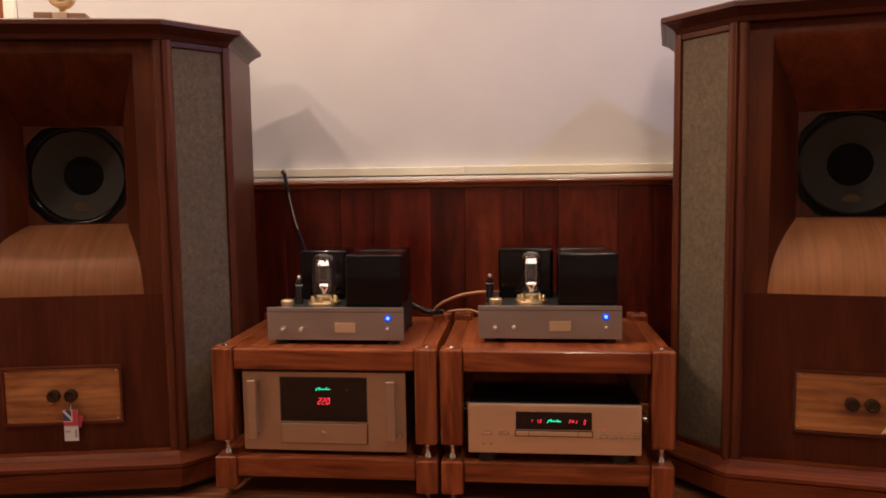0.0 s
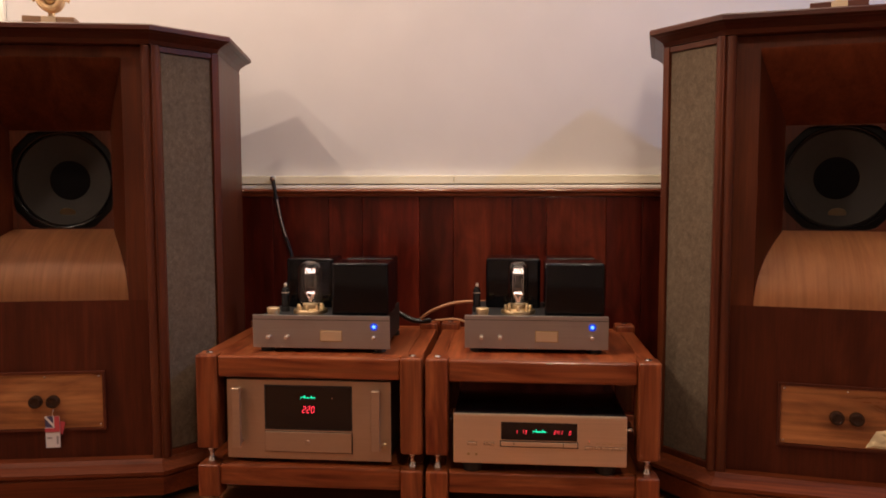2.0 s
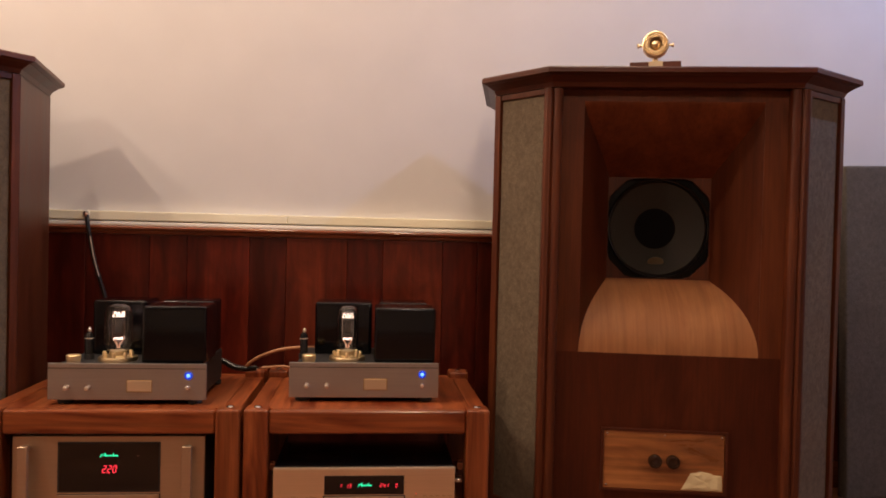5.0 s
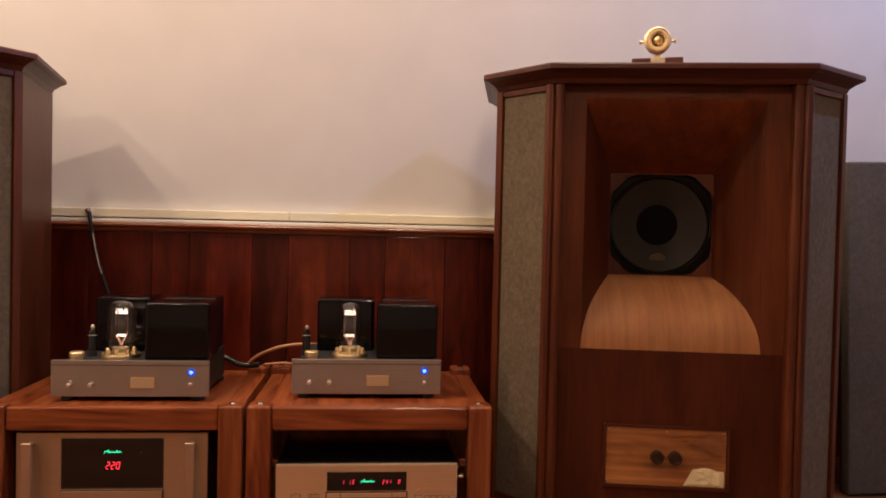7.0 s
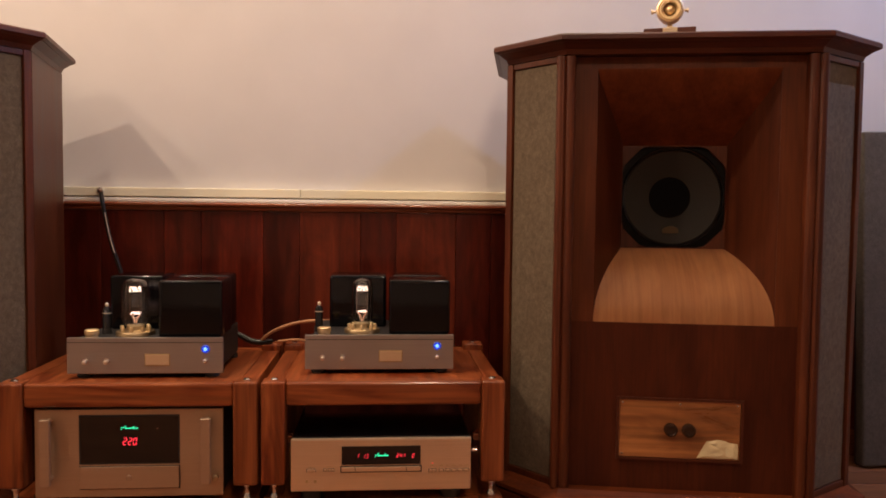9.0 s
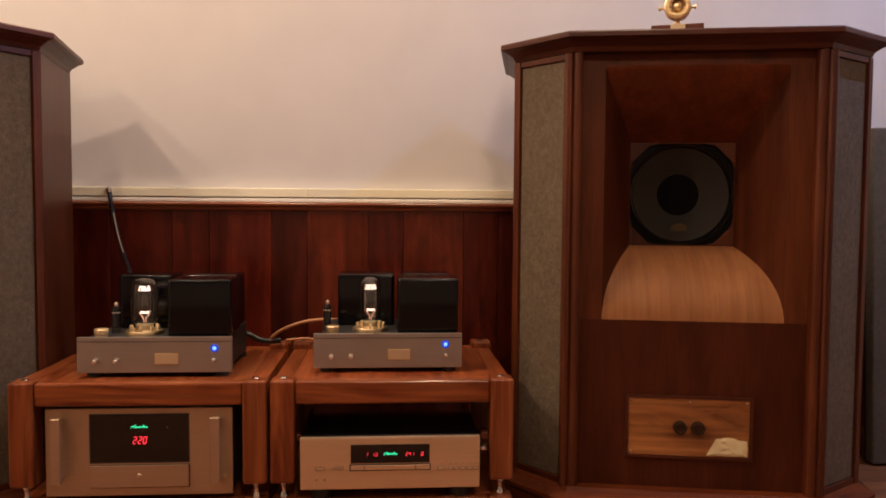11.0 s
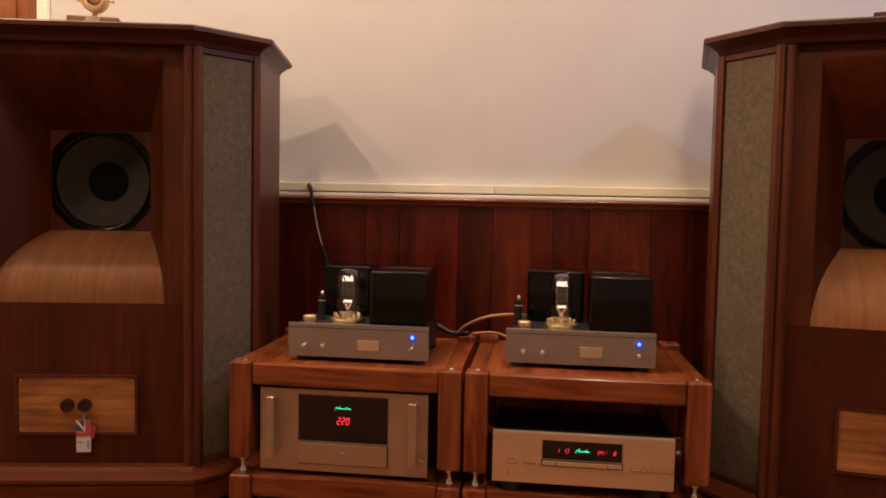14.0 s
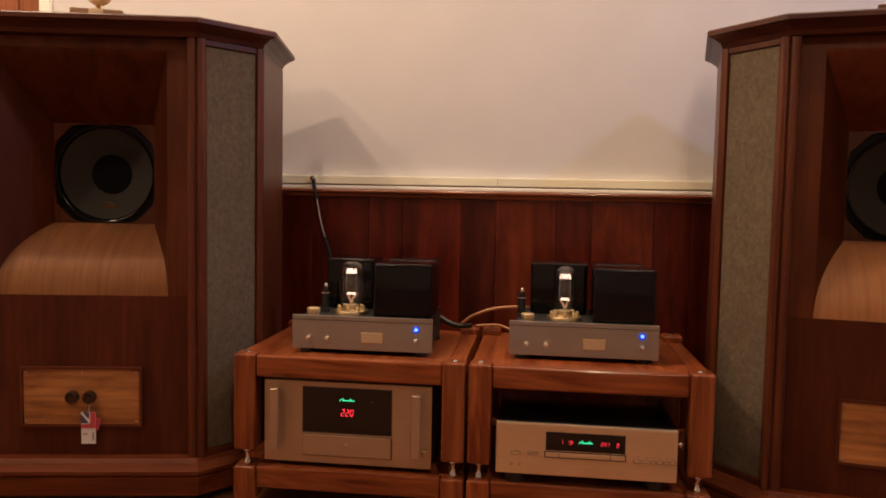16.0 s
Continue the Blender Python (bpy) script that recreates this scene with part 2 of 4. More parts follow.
# Tweeter block wood, lightened to paint in lamp light on its front.
M_BLOCKLIT = wood("lit_tweeter_block", (0.20, 0.12, 0.065), (0.28, 0.17, 0.095), (0.36, 0.23, 0.13), "x", 1, 1, 0.45, 0.0, 0.1)
M_TAGB = plain("tag_blue", (0.05, 0.045, 0.10), 0.5, 0, 0.05, 40, 0.02)
M_KNOB = plain("brown_black_bakelite", (0.026, 0.012, 0.007), 0.20, 0.0, 0.1, 30, 0.0)
M_BADGE = plain("faded_badge", (0.13, 0.10, 0.055), 0.6, 0.0, 0.2, 60, 0.05)
M_PRINT = plain("grey_print", (0.30, 0.27, 0.25), 0.6, 0, 0.05, 40, 0.0)
M_WORN = plain("worn_gold_print", (0.42, 0.28, 0.12), 0.5, 0.3, 0.05, 40, 0.0)
M_SMOKE = plain("silvered_dark_glass", (0.02, 0.02, 0.022), 0.05, 0.35, 0.1, 30, 0.0)
M_GLASS = clear_glass("tube_glass")
M_GRAPH = plain("graphite_plate", (0.05, 0.045, 0.042), 0.5, 0.5, 0.15, 60, 0.05)
M_FIL = glow("filament", (1.0, 0.42, 0.22), 1.2)
M_FILB = glow("hot_filament", (1.0, 0.70, 0.56), 5.0)
M_BLUE = glow("blue_led", (0.06, 0.14, 1.0), 6.0)
# Dim glow that paints the halo round the blue LED.
M_BLUEC = glow("blue_led_halo", (0.02, 0.10, 1.0), 0.5)
M_RED = glow("red_digit", (1.0, 0.03, 0.05), 2.3)
M_GREEN = glow("green_sign", (0.03, 0.80, 0.35), 1.6)
M_LAMP = glow("lamp_face", WARM, 12.0)


# ---- mesh helpers ----
def box(bm, x0, x1, y0, y1, z0, z1):
    r = bmesh.ops.create_cube(bm, size=1.0)
    for v in r["verts"]:
        v.co = Vector((x0 + (v.co.x + 0.5) * (x1 - x0), y0 + (v.co.y + 0.5) * (y1 - y0), z0 + (v.co.z + 0.5) * (z1 - z0)))
    return r["verts"]


def boxed(x0, x1, y0, y1, z0, z1, bev=0.002, seg=2):
    bm = bmesh.new()
    box(bm, x0, x1, y0, y1, z0, z1)
    if bev:
        bmesh.ops.bevel(bm, geom=list(bm.edges), offset=bev, segments=seg, profile=0.6, affect="EDGES")
    return bm


def moved(bm, m):
    bmesh.ops.transform(bm, matrix=m, verts=list(bm.verts))
    return bm


def loft(bm, rings, cap=True):
    """Joins rings of as many points each; closes both ends."""
    vs = [[bm.verts.new(p) for p in ring] for ring in rings]
    n = len(vs[0])
    for a, b in zip(vs, vs[1:]):
        for i in range(n):
            bm.faces.new((a[i], a[(i + 1) % n], b[(i + 1) % n], b[i]))
    if cap:
        bm.faces.new(list(reversed(vs[0])))
        bm.faces.new(vs[-1])
    bmesh.ops.recalc_face_normals(bm, faces=list(bm.faces))
    return bm


def lathe(profile, n=32, axis="z", at=(0, 0, 0), hollow=False):
    """Turns (radius, height) pairs about an axis; a hollow one is a closed ring."""
    bm = bmesh.new()
    rings = []
    for r, h in profile:
        ring = []
        for i in range(n):
            a = 2 * math.pi * i / n
            p = (r * math.cos(a), r * math.sin(a), h)
            if axis == "y":
                p = (p[0], p[2], p[1])
            if axis == "x":
                p = (p[2], p[0], p[1])
            ring.append(Vector(p) + Vector(at))
        rings.append(ring)
    if hollow:
        rings.append(rings[0])
    loft(bm, rings, not hollow)
    if hollow:
        bmesh.ops.remove_doubles(bm, verts=list(bm.verts), dist=1e-6)
        bmesh.ops.recalc_face_normals(bm, faces=list(bm.faces))
    return bm


def sweep(points, r, n=10, smooth=6):
    """A round cord along a softened line of points."""
    pts = [Vector(p) for p in points]
    line = []
    for i in range(len(pts) - 1):
        p0, p1, p2, p3 = pts[max(i - 1, 0)], pts[i], pts[i + 1], pts[min(i + 2, len(pts) - 1)]
        for k in range(smooth):
            t = k / smooth
            line.append(0.5 * ((2 * p1) + (p2 - p0) * t + (2 * p0 - 5 * p1 + 4 * p2 - p3) * t * t + (3 * p1 - p0 - 3 * p2 + p3) * t ** 3))
    line.append(pts[-1])
    bm = bmesh.new()
    rings = []
    for i, p in enumerate(line):
        d = (line[min(i + 1, len(line) - 1)] - line[max(i - 1, 0)]).normalized()
        u = d.cross(Vector((0, 0, 1)) if abs(d.z) < 0.9 else Vector((1, 0, 0))).normalized()
        w = d.cross(u)
        rings.append([p + r * (math.cos(2 * math.pi * k / n) * u + math.sin(2 * math.pi * k / n) * w) for k in range(n)])
    return loft(bm, rings)


def part(name, bm, material, parent=None, label="", smooth=False):
    me = bpy.data.meshes.new(name)
    bm.to_mesh(me)
    bm.free()
    me.materials.append(material)
    if smooth:
        for p in me.polygons:
            p.use_smooth = True
        me.set_sharp_from_angle(angle=radians(40))
    ob = new(name, me)
    if parent is not None:
        ob.parent = parent
    if label:
        tagged(ob, label)
    return ob


def thing(name, m, label, category, group="", kind=""):
    ob = new(name)
    ob.empty_display_size = 0.05
    ob.matrix_basis = m
    return tagged(ob, label, category, group, kind)


def solo(name, bm, material, label, category="", kind="", smooth=False, group=""):
    return tagged(part(name, bm, material, None, "", smooth), label, category, group, kind)


# ---- the room ----
def room():
    W, E, S, N, H = ROOM_W, ROOM_E, ROOM_S, ROOM_N, ROOM_H
    # north wall with a doorway at its west end
    dx0, dx1, dh, cw = -2.62, -1.895, 2.06, 0.043
    bm = bmesh.new()
    box(bm, dx1, E + 0.15, N, N + 0.15, 0, H)
    box(bm, W - 0.15, dx0, N, N + 0.15, 0, H)
    box(bm, dx0, dx1, N, N + 0.15, dh, H)
    solo("wall_north", bm, M_WALL, "warm white painted plaster wall behind the equipment", "wall", "structure")
    solo("wall_west", boxed(W - 0.15, W, S - 0.15, N, 0, H, 0), M_SIDE, "painted plaster side wall", "wall", "structure")
    solo("wall_south", boxed(W, E, S - 0.15, S, 0, H, 0), M_SIDE, "painted plaster wall behind the listener", "wall", "structure")
    solo("wall_east", boxed(E, E + 0.15, S - 0.15, N, 0, H, 0), M_SIDE, "painted plaster side wall", "wall", "structure")
    solo("ceiling", boxed(W - 0.15, E + 0.15, S - 0.15, N + 0.15, H, H + 0.12, 0), M_CEIL, "plain white painted ceiling", "ceiling", "structure")

    # door in the doorway, with a white frame
    door = thing("door_1", pose((dx0 + dx1) / 2, N + 0.04, 0), "closed red-brown wooden door in a white frame", "door", "", "structure")
    h = (dx1 - dx0) / 2
    part("leaf", boxed(-h + 0.004, h - 0.004, 0, 0.04, 0.006, dh - 0.004, 0.002), M_DOOR, door)
    for a in (0.25, 1.15):
        part("door_panel", boxed(-h + 0.12, h - 0.12, -0.008, 0.004, a, a + 0.7, 0.006), M_DOOR, door)
    part("door_handle", lathe([(0.012, 0), (0.012, 0.04), (0.024, 0.045), (0.026, 0.06), (0.016, 0.07)], 20, "y", (h - 0.08, -0.075, 1.02)), M_BRASS, door, "", True)
    fr = thing("trim", pose(0, N, 0), "white painted door casing", "trim", "", "structure")
    part("casing", boxed(dx1, dx1 + cw, -0.02, -0.001, 0, dh + cw, 0.003), M_TRIMW, fr)
    part("casing", boxed(dx0 - cw, dx0, -0.02, -0.001, 0, dh + cw, 0.003), M_TRIMW, fr)
    part("casing", boxed(dx0, dx1, -0.02, -0.001, dh, dh + cw, 0.003), M_TRIMW, fr)

    # dado rail and white cable trunking on the north wall
    x0, x1 = dx1 + cw + 0.004, E
    tr = thing("dado_trim", pose(0, N, 0), "white painted ledge over a polished mahogany dado rail", "trim", "", "structure")
    for a, b in ((x0, -0.1795), (-0.1788, x1)):
        bm = boxed(a, b, -0.032, -0.001, 0.9225, 0.953, 0.003)
        part("ledge", bm, M_CREAM, tr)
    part("lip", boxed(x0, x1, -0.031, -0.001, 0.905, 0.9195, 0.004), M_TRIMW, tr)
    prof = [(-0.001, 0.878), (-0.020, 0.878), (-0.026, 0.884), (-0.027, 0.890), (-0.036, 0.894), (-0.038, 0.900), (-0.034, 0.9045), (-0.001, 0.9045)]
    bm = bmesh.new()
    loft(bm, [[(x, y, z) for y, z in prof] for x in (x0, x1)])
    part("rail", bm, M_RAIL, tr, "", True)


room()


def downlights():
    first = None
    for x, y, watts, tint, radius in DOWNLIGHTS:
        m = pose(x, y, ROOM_H)
        if first is None:
            first = thing("ceiling_downlight", m, "small round recessed ceiling downlight, lit warm", "ceiling light", "ceiling downlights")
            part("bezel", lathe([(0.034, -0.001), (0.034, -0.008), (0.050, -0.008), (0.054, -0.001)], 32, "z", (0, 0, 0), True), M_CHROME, first, "", True)
            part("lens", lathe([(0.001, -0.003), (0.030, -0.003), (0.030, -0.001), (0.001, -0.001)], 24), M_LAMP, first)
        else:
            copy_thing(first, m)
        li = bpy.data.lights.new("downlight", "SPOT")
        li.energy, li.color, li.shadow_soft_size = watts, tint, radius
        li.spot_size, li.spot_blend = radians(165), 0.5
        ob = new("downlight", li)
        ob.matrix_basis = pose(x, y, ROOM_H - 0.035)


downlights()


# ---- loudspeakers ----
TOP, BODY_IN = 1.356, 0.040
PLAN = [(-0.343, 0.0), (0.343, 0.0), (0.528, 0.167), (0.528, 0.555), (-0.528, 0.555), (-0.528, 0.167)]


def inset(poly, d, back=True):
    """The outline moved in by d; the rear edge stays if back is False."""
    out = []
    n = len(poly)
    for i in range(n):
        p, q, r = Vector(poly[i - 1]), Vector(poly[i]), Vector(poly[(i + 1) % n])
        lines = []
        for a, b in ((p, q), (q, r)):
            e = (b - a).normalized()
            off = 0.0 if (not back and abs(e.x) > 0.99 and a.y > 0.3) else d
            nrm = Vector((-e.y, e.x))
            lines.append((a + nrm * off, e))
        (a, e), (b, f) = lines
        det = e.x * (-f.y) + f.x * e.y
        k = ((b.x - a.x) * (-f.y) + f.x * (b.y - a.y)) / det
        s = a + e * k
        out.append((s.x, s.y))
    return out


def ring(poly, z):
    return [(x, y, z) for x, y in poly]


FRONT, POST = 0.074, 0.052   # fronts of the baffle and of the corner posts
MOUTH_X, MOUTH_T, MOUTH_B = 0.240, 1.276, 0.587
THR_X, THR_T, THR_B, THR_D = 0.148, 1.084, 0.784, 0.252


def flare(k):
    """Depth, half-width and share of the drop left, from the throat (k = 0) to the mouth (k = 1)."""
    a0 = radians(24)
    a = a0 + (math.pi / 2 - a0) * k
    u = (math.sin(a) - math.sin(a0)) / (1 - math.sin(a0))
    return THR_D - (THR_D - FRONT) * u, THR_X + (MOUTH_X - THR_X) * u ** 1.18, math.cos(a) / math.cos(a0), 0.7 * (1 - u) + 0.3 * math.cos(a) / math.cos(a0)


def loudspeaker(m, label):
    sp = thing("loudspeaker", m, label, "loudspeaker", "pair of horn loudspeakers")
    # cap with an ogee under its overhang
    bm = bmesh.new()
    loft(bm, [ring(inset(PLAN, d, False), z) for z, d in ((1.309, 0.042), (1.313, 0.040), (1.321, 0.036), (1.328, 0.026), (1.336, 0.014), (1.336, 0.011), (1.341, 0.002), (1.341, 0.0), (1.352, 0.0), (1.356, 0.003))])
    part("cap", bm, M_CABX, sp)
    # plinth with a stepped moulding, on a set-back base
    bm = bmesh.new()
    loft(bm, [ring(inset(PLAN, d, False), z) for z, d in ((0.030, 0.010), (0.032, 0.006), (0.082, 0.004), (0.086, 0.008), (0.092, 0.0), (0.102, 0.0), (0.108, 0.012), (0.116, 0.030), (0.127, 0.040))])
    part("plinth", bm, M_PLINTH, sp)
    bm = bmesh.new()
    loft(bm, [ring(inset(PLAN, 0.05, False), z) for z in (0.0, 0.030)])
    part("base", bm, M_BLACKM, sp)
    z0, z1 = 0.127, 1.307
    b = inset(PLAN, BODY_IN, False)
    xs, ys = b[2][0], b[2][1]
    xf, yf = b[1][0], b[1][1]
    # sides, back
    for s in (-1, 1):
        lo, hi = sorted((s * xs, s * (xs - 0.022)))
        # same veneer as the cabinet; post wood paints in the light on the sides
        part("side_panel", boxed(lo, hi, ys + 0.004, 0.555, z0, z1, 0.0015), M_POST, sp)
    part("back_panel", boxed(-xs + 0.022, xs - 0.022, 0.533, 0.555, z0, z1, 0), M_CAB, sp)
    # baffle boards round the horn mouth
    t = 0.018
    px = 0.300
    part("baffle", boxed(-px, px, FRONT, FRONT + t, z0, MOUTH_B, 0), M_CAB, sp)
    part("header", boxed(-px, px, FRONT, FRONT + t, MOUTH_T, z1, 0), M_STILE, sp)
    for lo, hi in ((-px, -MOUTH_X), (MOUTH_X, px)):
        part("mouth_stile", boxed(lo, hi, FRONT, FRONT + t, MOUTH_B, MOUTH_T, 0), M_STILE, sp)
    # front corner posts: two rounded beads each
    for s in (-1, 1):
        for x, r in ((0.314, 0.014), (0.339, 0.012)):
            bm = bmesh.new()
            pts = []
            for k in range(13):
                a = math.pi + math.pi * k / 12
                pts.append((s * x + r * math.cos(a), POST + 0.004 + 0.012 * math.sin(a)))
            pts += [(s * x + r, FRONT + 0.018), (s * x - r, FRONT + 0.018)]
            loft(bm, [ring(pts, z) for z in (z0, z1)])
            part("post", bm, M_POST, sp, "", True)
    # chamfered grille bays
    e = Vector((xs - xf, ys - yf))
    length, ang = e.length, math.degrees(math.atan2(e.y, e.x))
    for s in (-1, 1):
        place = Matrix.Diagonal((s, 1, 1, 1)) @ pose(xf, yf, 0, 0, 0, ang)

        def bay(name, x0, x1, y0, y1, a, c, mat, bev=0.002):
            bm = moved(boxed(x0, x1, y0, y1, a, c, bev), place)
            bmesh.ops.recalc_face_normals(bm, faces=list(bm.faces))
            return part(name, bm, mat, sp)

        bay("bay_stile", 0.006, 0.024, -0.002, 0.025, z0, z1, M_POST)
        bay("bay_stile", length - 0.022, length - 0.001, -0.002, 0.025, z0, z1, M_POST)
        bay("bay_rail", 0.024, length - 0.022, 0.001, 0.022, z1 - 0.016, z1, M_POST)
        bay("bay_rail", 0.024, length - 0.022, 0.001, 0.022, z0, z0 + 0.018, M_POST)
        bay("grille", 0.0245, length - 0.0225, 0.007, 0.020, z0 + 0.0185, z1 - 0.0165, M_CLOTH, 0.003)
    # horn: lip below, brow above, two cheeks; one veneer, each toned for its light
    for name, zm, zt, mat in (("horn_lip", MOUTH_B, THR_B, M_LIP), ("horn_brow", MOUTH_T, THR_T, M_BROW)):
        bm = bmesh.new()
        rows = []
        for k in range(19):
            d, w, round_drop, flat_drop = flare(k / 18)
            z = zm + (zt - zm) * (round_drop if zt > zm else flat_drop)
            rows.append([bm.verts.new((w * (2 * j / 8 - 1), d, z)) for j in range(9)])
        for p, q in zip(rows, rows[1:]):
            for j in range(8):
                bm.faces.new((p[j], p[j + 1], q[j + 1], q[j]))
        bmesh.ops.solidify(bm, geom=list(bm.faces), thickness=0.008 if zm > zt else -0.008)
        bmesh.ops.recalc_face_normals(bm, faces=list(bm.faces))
        part(name, bm, mat, sp, "curved walnut horn lip, painted lighter for the light on it" if name == "horn_lip" else "", True)
    for s in (-1, 1):
        bm = bmesh.new()
        lo, hi = [], []
        for k in range(19):
            d, w, c, cb = flare(k / 18)
            d = max(d, FRONT + 0.003)
            lo.append((s * (w + 0.0005), d, MOUTH_B - 0.004 + (THR_B - MOUTH_B) * c))
            hi.append((s * (w + 0.0005), d, MOUTH_T + 0.004 + (THR_T - MOUTH_T) * cb))
        loft(bm, [[(x, y, z) for x, y, z in lo + hi[::-1]], [(x + s * 0.010, y, z) for x, y, z in lo + hi[::-1]]])
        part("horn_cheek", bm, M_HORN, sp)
    # throat board and the driver behind it
    zc = (THR_T + THR_B) / 2
    drv = part("driver", lathe([(0.2000, 0.034), (0.2000, 0.012), (0.156, 0.010), (0.150, 0.006), (0.144, 0.010), (0.142, 0.020), (0.142, 0.034)], 56, "y", (0, THR_D + 0.002, zc), True), M_RUBBER, sp, "black rubber-edged driver", True)
    bm = bmesh.new()
    oct_r, half = 0.1475, 0.168
    outer, inner = [], []
    for k in range(48):
        a = 2 * math.pi * (k + 0.5) / 48
        c, sn = math.cos(a), math.sin(a)
        q = half / max(abs(c), abs(sn))
        octo = min(oct_r / max(abs(c), abs(sn)), oct_r * 1.60 / (abs(c) + abs(sn)))
        outer.append((q * c, q * sn))
        inner.append((octo * c, octo * sn))
    y0, y1 = THR_D + 0.0, THR_D + 0.010
    loops = [[bm.verts.new((x, y, zc + z)) for x, z in ring2] for ring2, y in ((outer, y0), (inner, y0), (inner, y1), (outer, y1))]
    for p, q in zip(loops, loops[1:] + loops[:1]):
        for k in range(48):
            bm.faces.new((p[k], p[(k + 1) % 48], q[(k + 1) % 48], q[k]))
    bmesh.ops.recalc_face_normals(bm, faces=list(bm.faces))
    part("throat_board", bm, M_POST, sp)
    part("gasket", lathe([(0.1405, 0.006), (0.1425, 0.001), (0.1455, -0.0005), (0.1480, 0.002), (0.1490, 0.006)], 56, "y", (0, THR_D + 0.007, zc), True), M_BLACK, drv, "glossy black gasket ring", True)
    part("cone", lathe([(0.1415, 0.010), (0.137, 0.006), (0.133, 0.010), (0.060, 0.052), (0.058, 0.065), (0.1415, 0.065)], 56, "y", (0, THR_D + 0.012, zc), True), M_CONE, drv, "grey-brown paper cone", True)
    part("dust_screen", lathe([(0.061, 0.050), (0.058, 0.0495), (0.050, 0.058), (0.020, 0.072), (0.001, 0.074)], 40, "y", (0, THR_D + 0.012, zc)), M_HOLE, drv, "black central horn mouth", True)
    bm = lathe([(0.001, -0.0006), (0.024, -0.0006), (0.024, 0.0012), (0.001, 0.0012)], 24, "y")
    moved(bm, pose(0, THR_D + 0.012 + 0.0215, zc - 0.100, 30, 0, 0) @ Matrix.Diagonal((1, 1, 0.7, 1)))
    part("badge", bm, M_BADGE, drv, "dull brown oval badge")
    part("cabinet_lining", boxed(-0.24, 0.24, THR_D + 0.10, THR_D + 0.115, 0.6, 1.27, 0), M_BLACKM, sp)
    # terminal plate with two knobs and four screws
    x0, x1, z0p, z1p = -0.163, 0.159, 0.2165, 0.3745
    plate = part("control_plate", boxed(x0, x1, FRONT - 0.004, FRONT + 0.004, z0p, z1p, 0.001), M_PLATE, sp, "figured walnut control plate")
    bm = bmesh.new()
    for a in ((x0 - 0.008, x1 + 0.008, z1p + 0.001, z1p + 0.008), (x0 - 0.008, x1 + 0.008, z0p - 0.007, z0p - 0.001), (x0 - 0.008, x0 - 0.001, z0p - 0.001, z1p + 0.001), (x1 + 0.001, x1 + 0.008, z0p - 0.001, z1p + 0.001)):
        box(bm, a[0], a[1], FRONT - 0.008, FRONT + 0.003, a[2], a[3])
    part("plate_surround", bm, M_CABX, plate)
    for x in (-0.0255, 0.0225):
        part("knob", lathe([(0.0185, 0.018), (0.0185, 0.008), (0.0165, 0.002), (0.0125, 0.0015), (0.0115, 0.005), (0.004, 0.006)], 28, "y", (x, FRONT - 0.023, 0.2965)), M_KNOB, plate, "black round control knob", True)
    for x, z in ((x0 + 0.008, z0p + 0.008), (x1 - 0.008, z0p + 0.008), (x0 + 0.008, z1p - 0.008), (x1 - 0.008, z1p - 0.008), (0, z1p - 0.008)):
        part("screw", lathe([(0.0032, 0.002), (0.0032, 0.0006), (0.001, 0.0)], 12, "y", (x, FRONT - 0.0055, z)), M_CHROME, plate)
    return sp


RIGHT = pose(0.903, 2.012, 0, 0, 0, -10.75)
LEFT = pose(-1.297, 1.982, 0, 0, 0, 10.5)
speaker = loudspeaker(RIGHT, "tall dark walnut horn loudspeaker with grey cloth side grilles")
copy_thing(speaker, LEFT)

# crumpled paper sticker at the corner of one control plate
rnd = random.Random(11)
edge = [(0.046, 0.0), (0.074, 0.001), (0.102, 0.0), (0.130, 0.001), (0.154, 0.0), (0.155, 0.022), (0.153, 0.043), (0.134, 0.044), (0.118, 0.050), (0.098, 0.052), (0.084, 0.048), (0.071, 0.047), (0.064, 0.034), (0.056, 0.018)]
mid = (0.106, 0.025)
bm = bmesh.new()
rows = []
for share, lift in ((1.0, 0.0006), (0.72, 0.0030), (0.38, 0.0026)):
    rows.append([bm.verts.new((mid[0] + (x - mid[0]) * share + rnd.uniform(-1, 1) * 0.003 * (1 - share), FRONT - 0.0050 - lift * rnd.uniform(0.2, 1.3), 0.2205 + mid[1] + (z - mid[1]) * share)) for x, z in edge])
hub = bm.verts.new((mid[0], FRONT - 0.0072, 0.2205 + mid[1]))
under = [bm.verts.new((x, FRONT - 0.0044, 0.2205 + z)) for x, z in edge]
for k in range(len(edge)):
    j = (k + 1) % len(edge)
    for p, q in zip(rows, rows[1:]):
        bm.faces.new((p[k], p[j], q[j]))
        bm.faces.new((p[k], q[j], q[k]))
    bm.faces.new((rows[2][k], rows[2][j], hub))
    bm.faces.new((rows[0][j], rows[0][k], under[k], under[j]))
bm.faces.new(under[::-1])
bmesh.ops.recalc_face_normals(bm, faces=list(bm.faces))
note = solo("paper_label", bm, M_PAPER, "torn crumpled cream paper label stuck on the control plate", "label")
note.matrix_basis = RIGHT


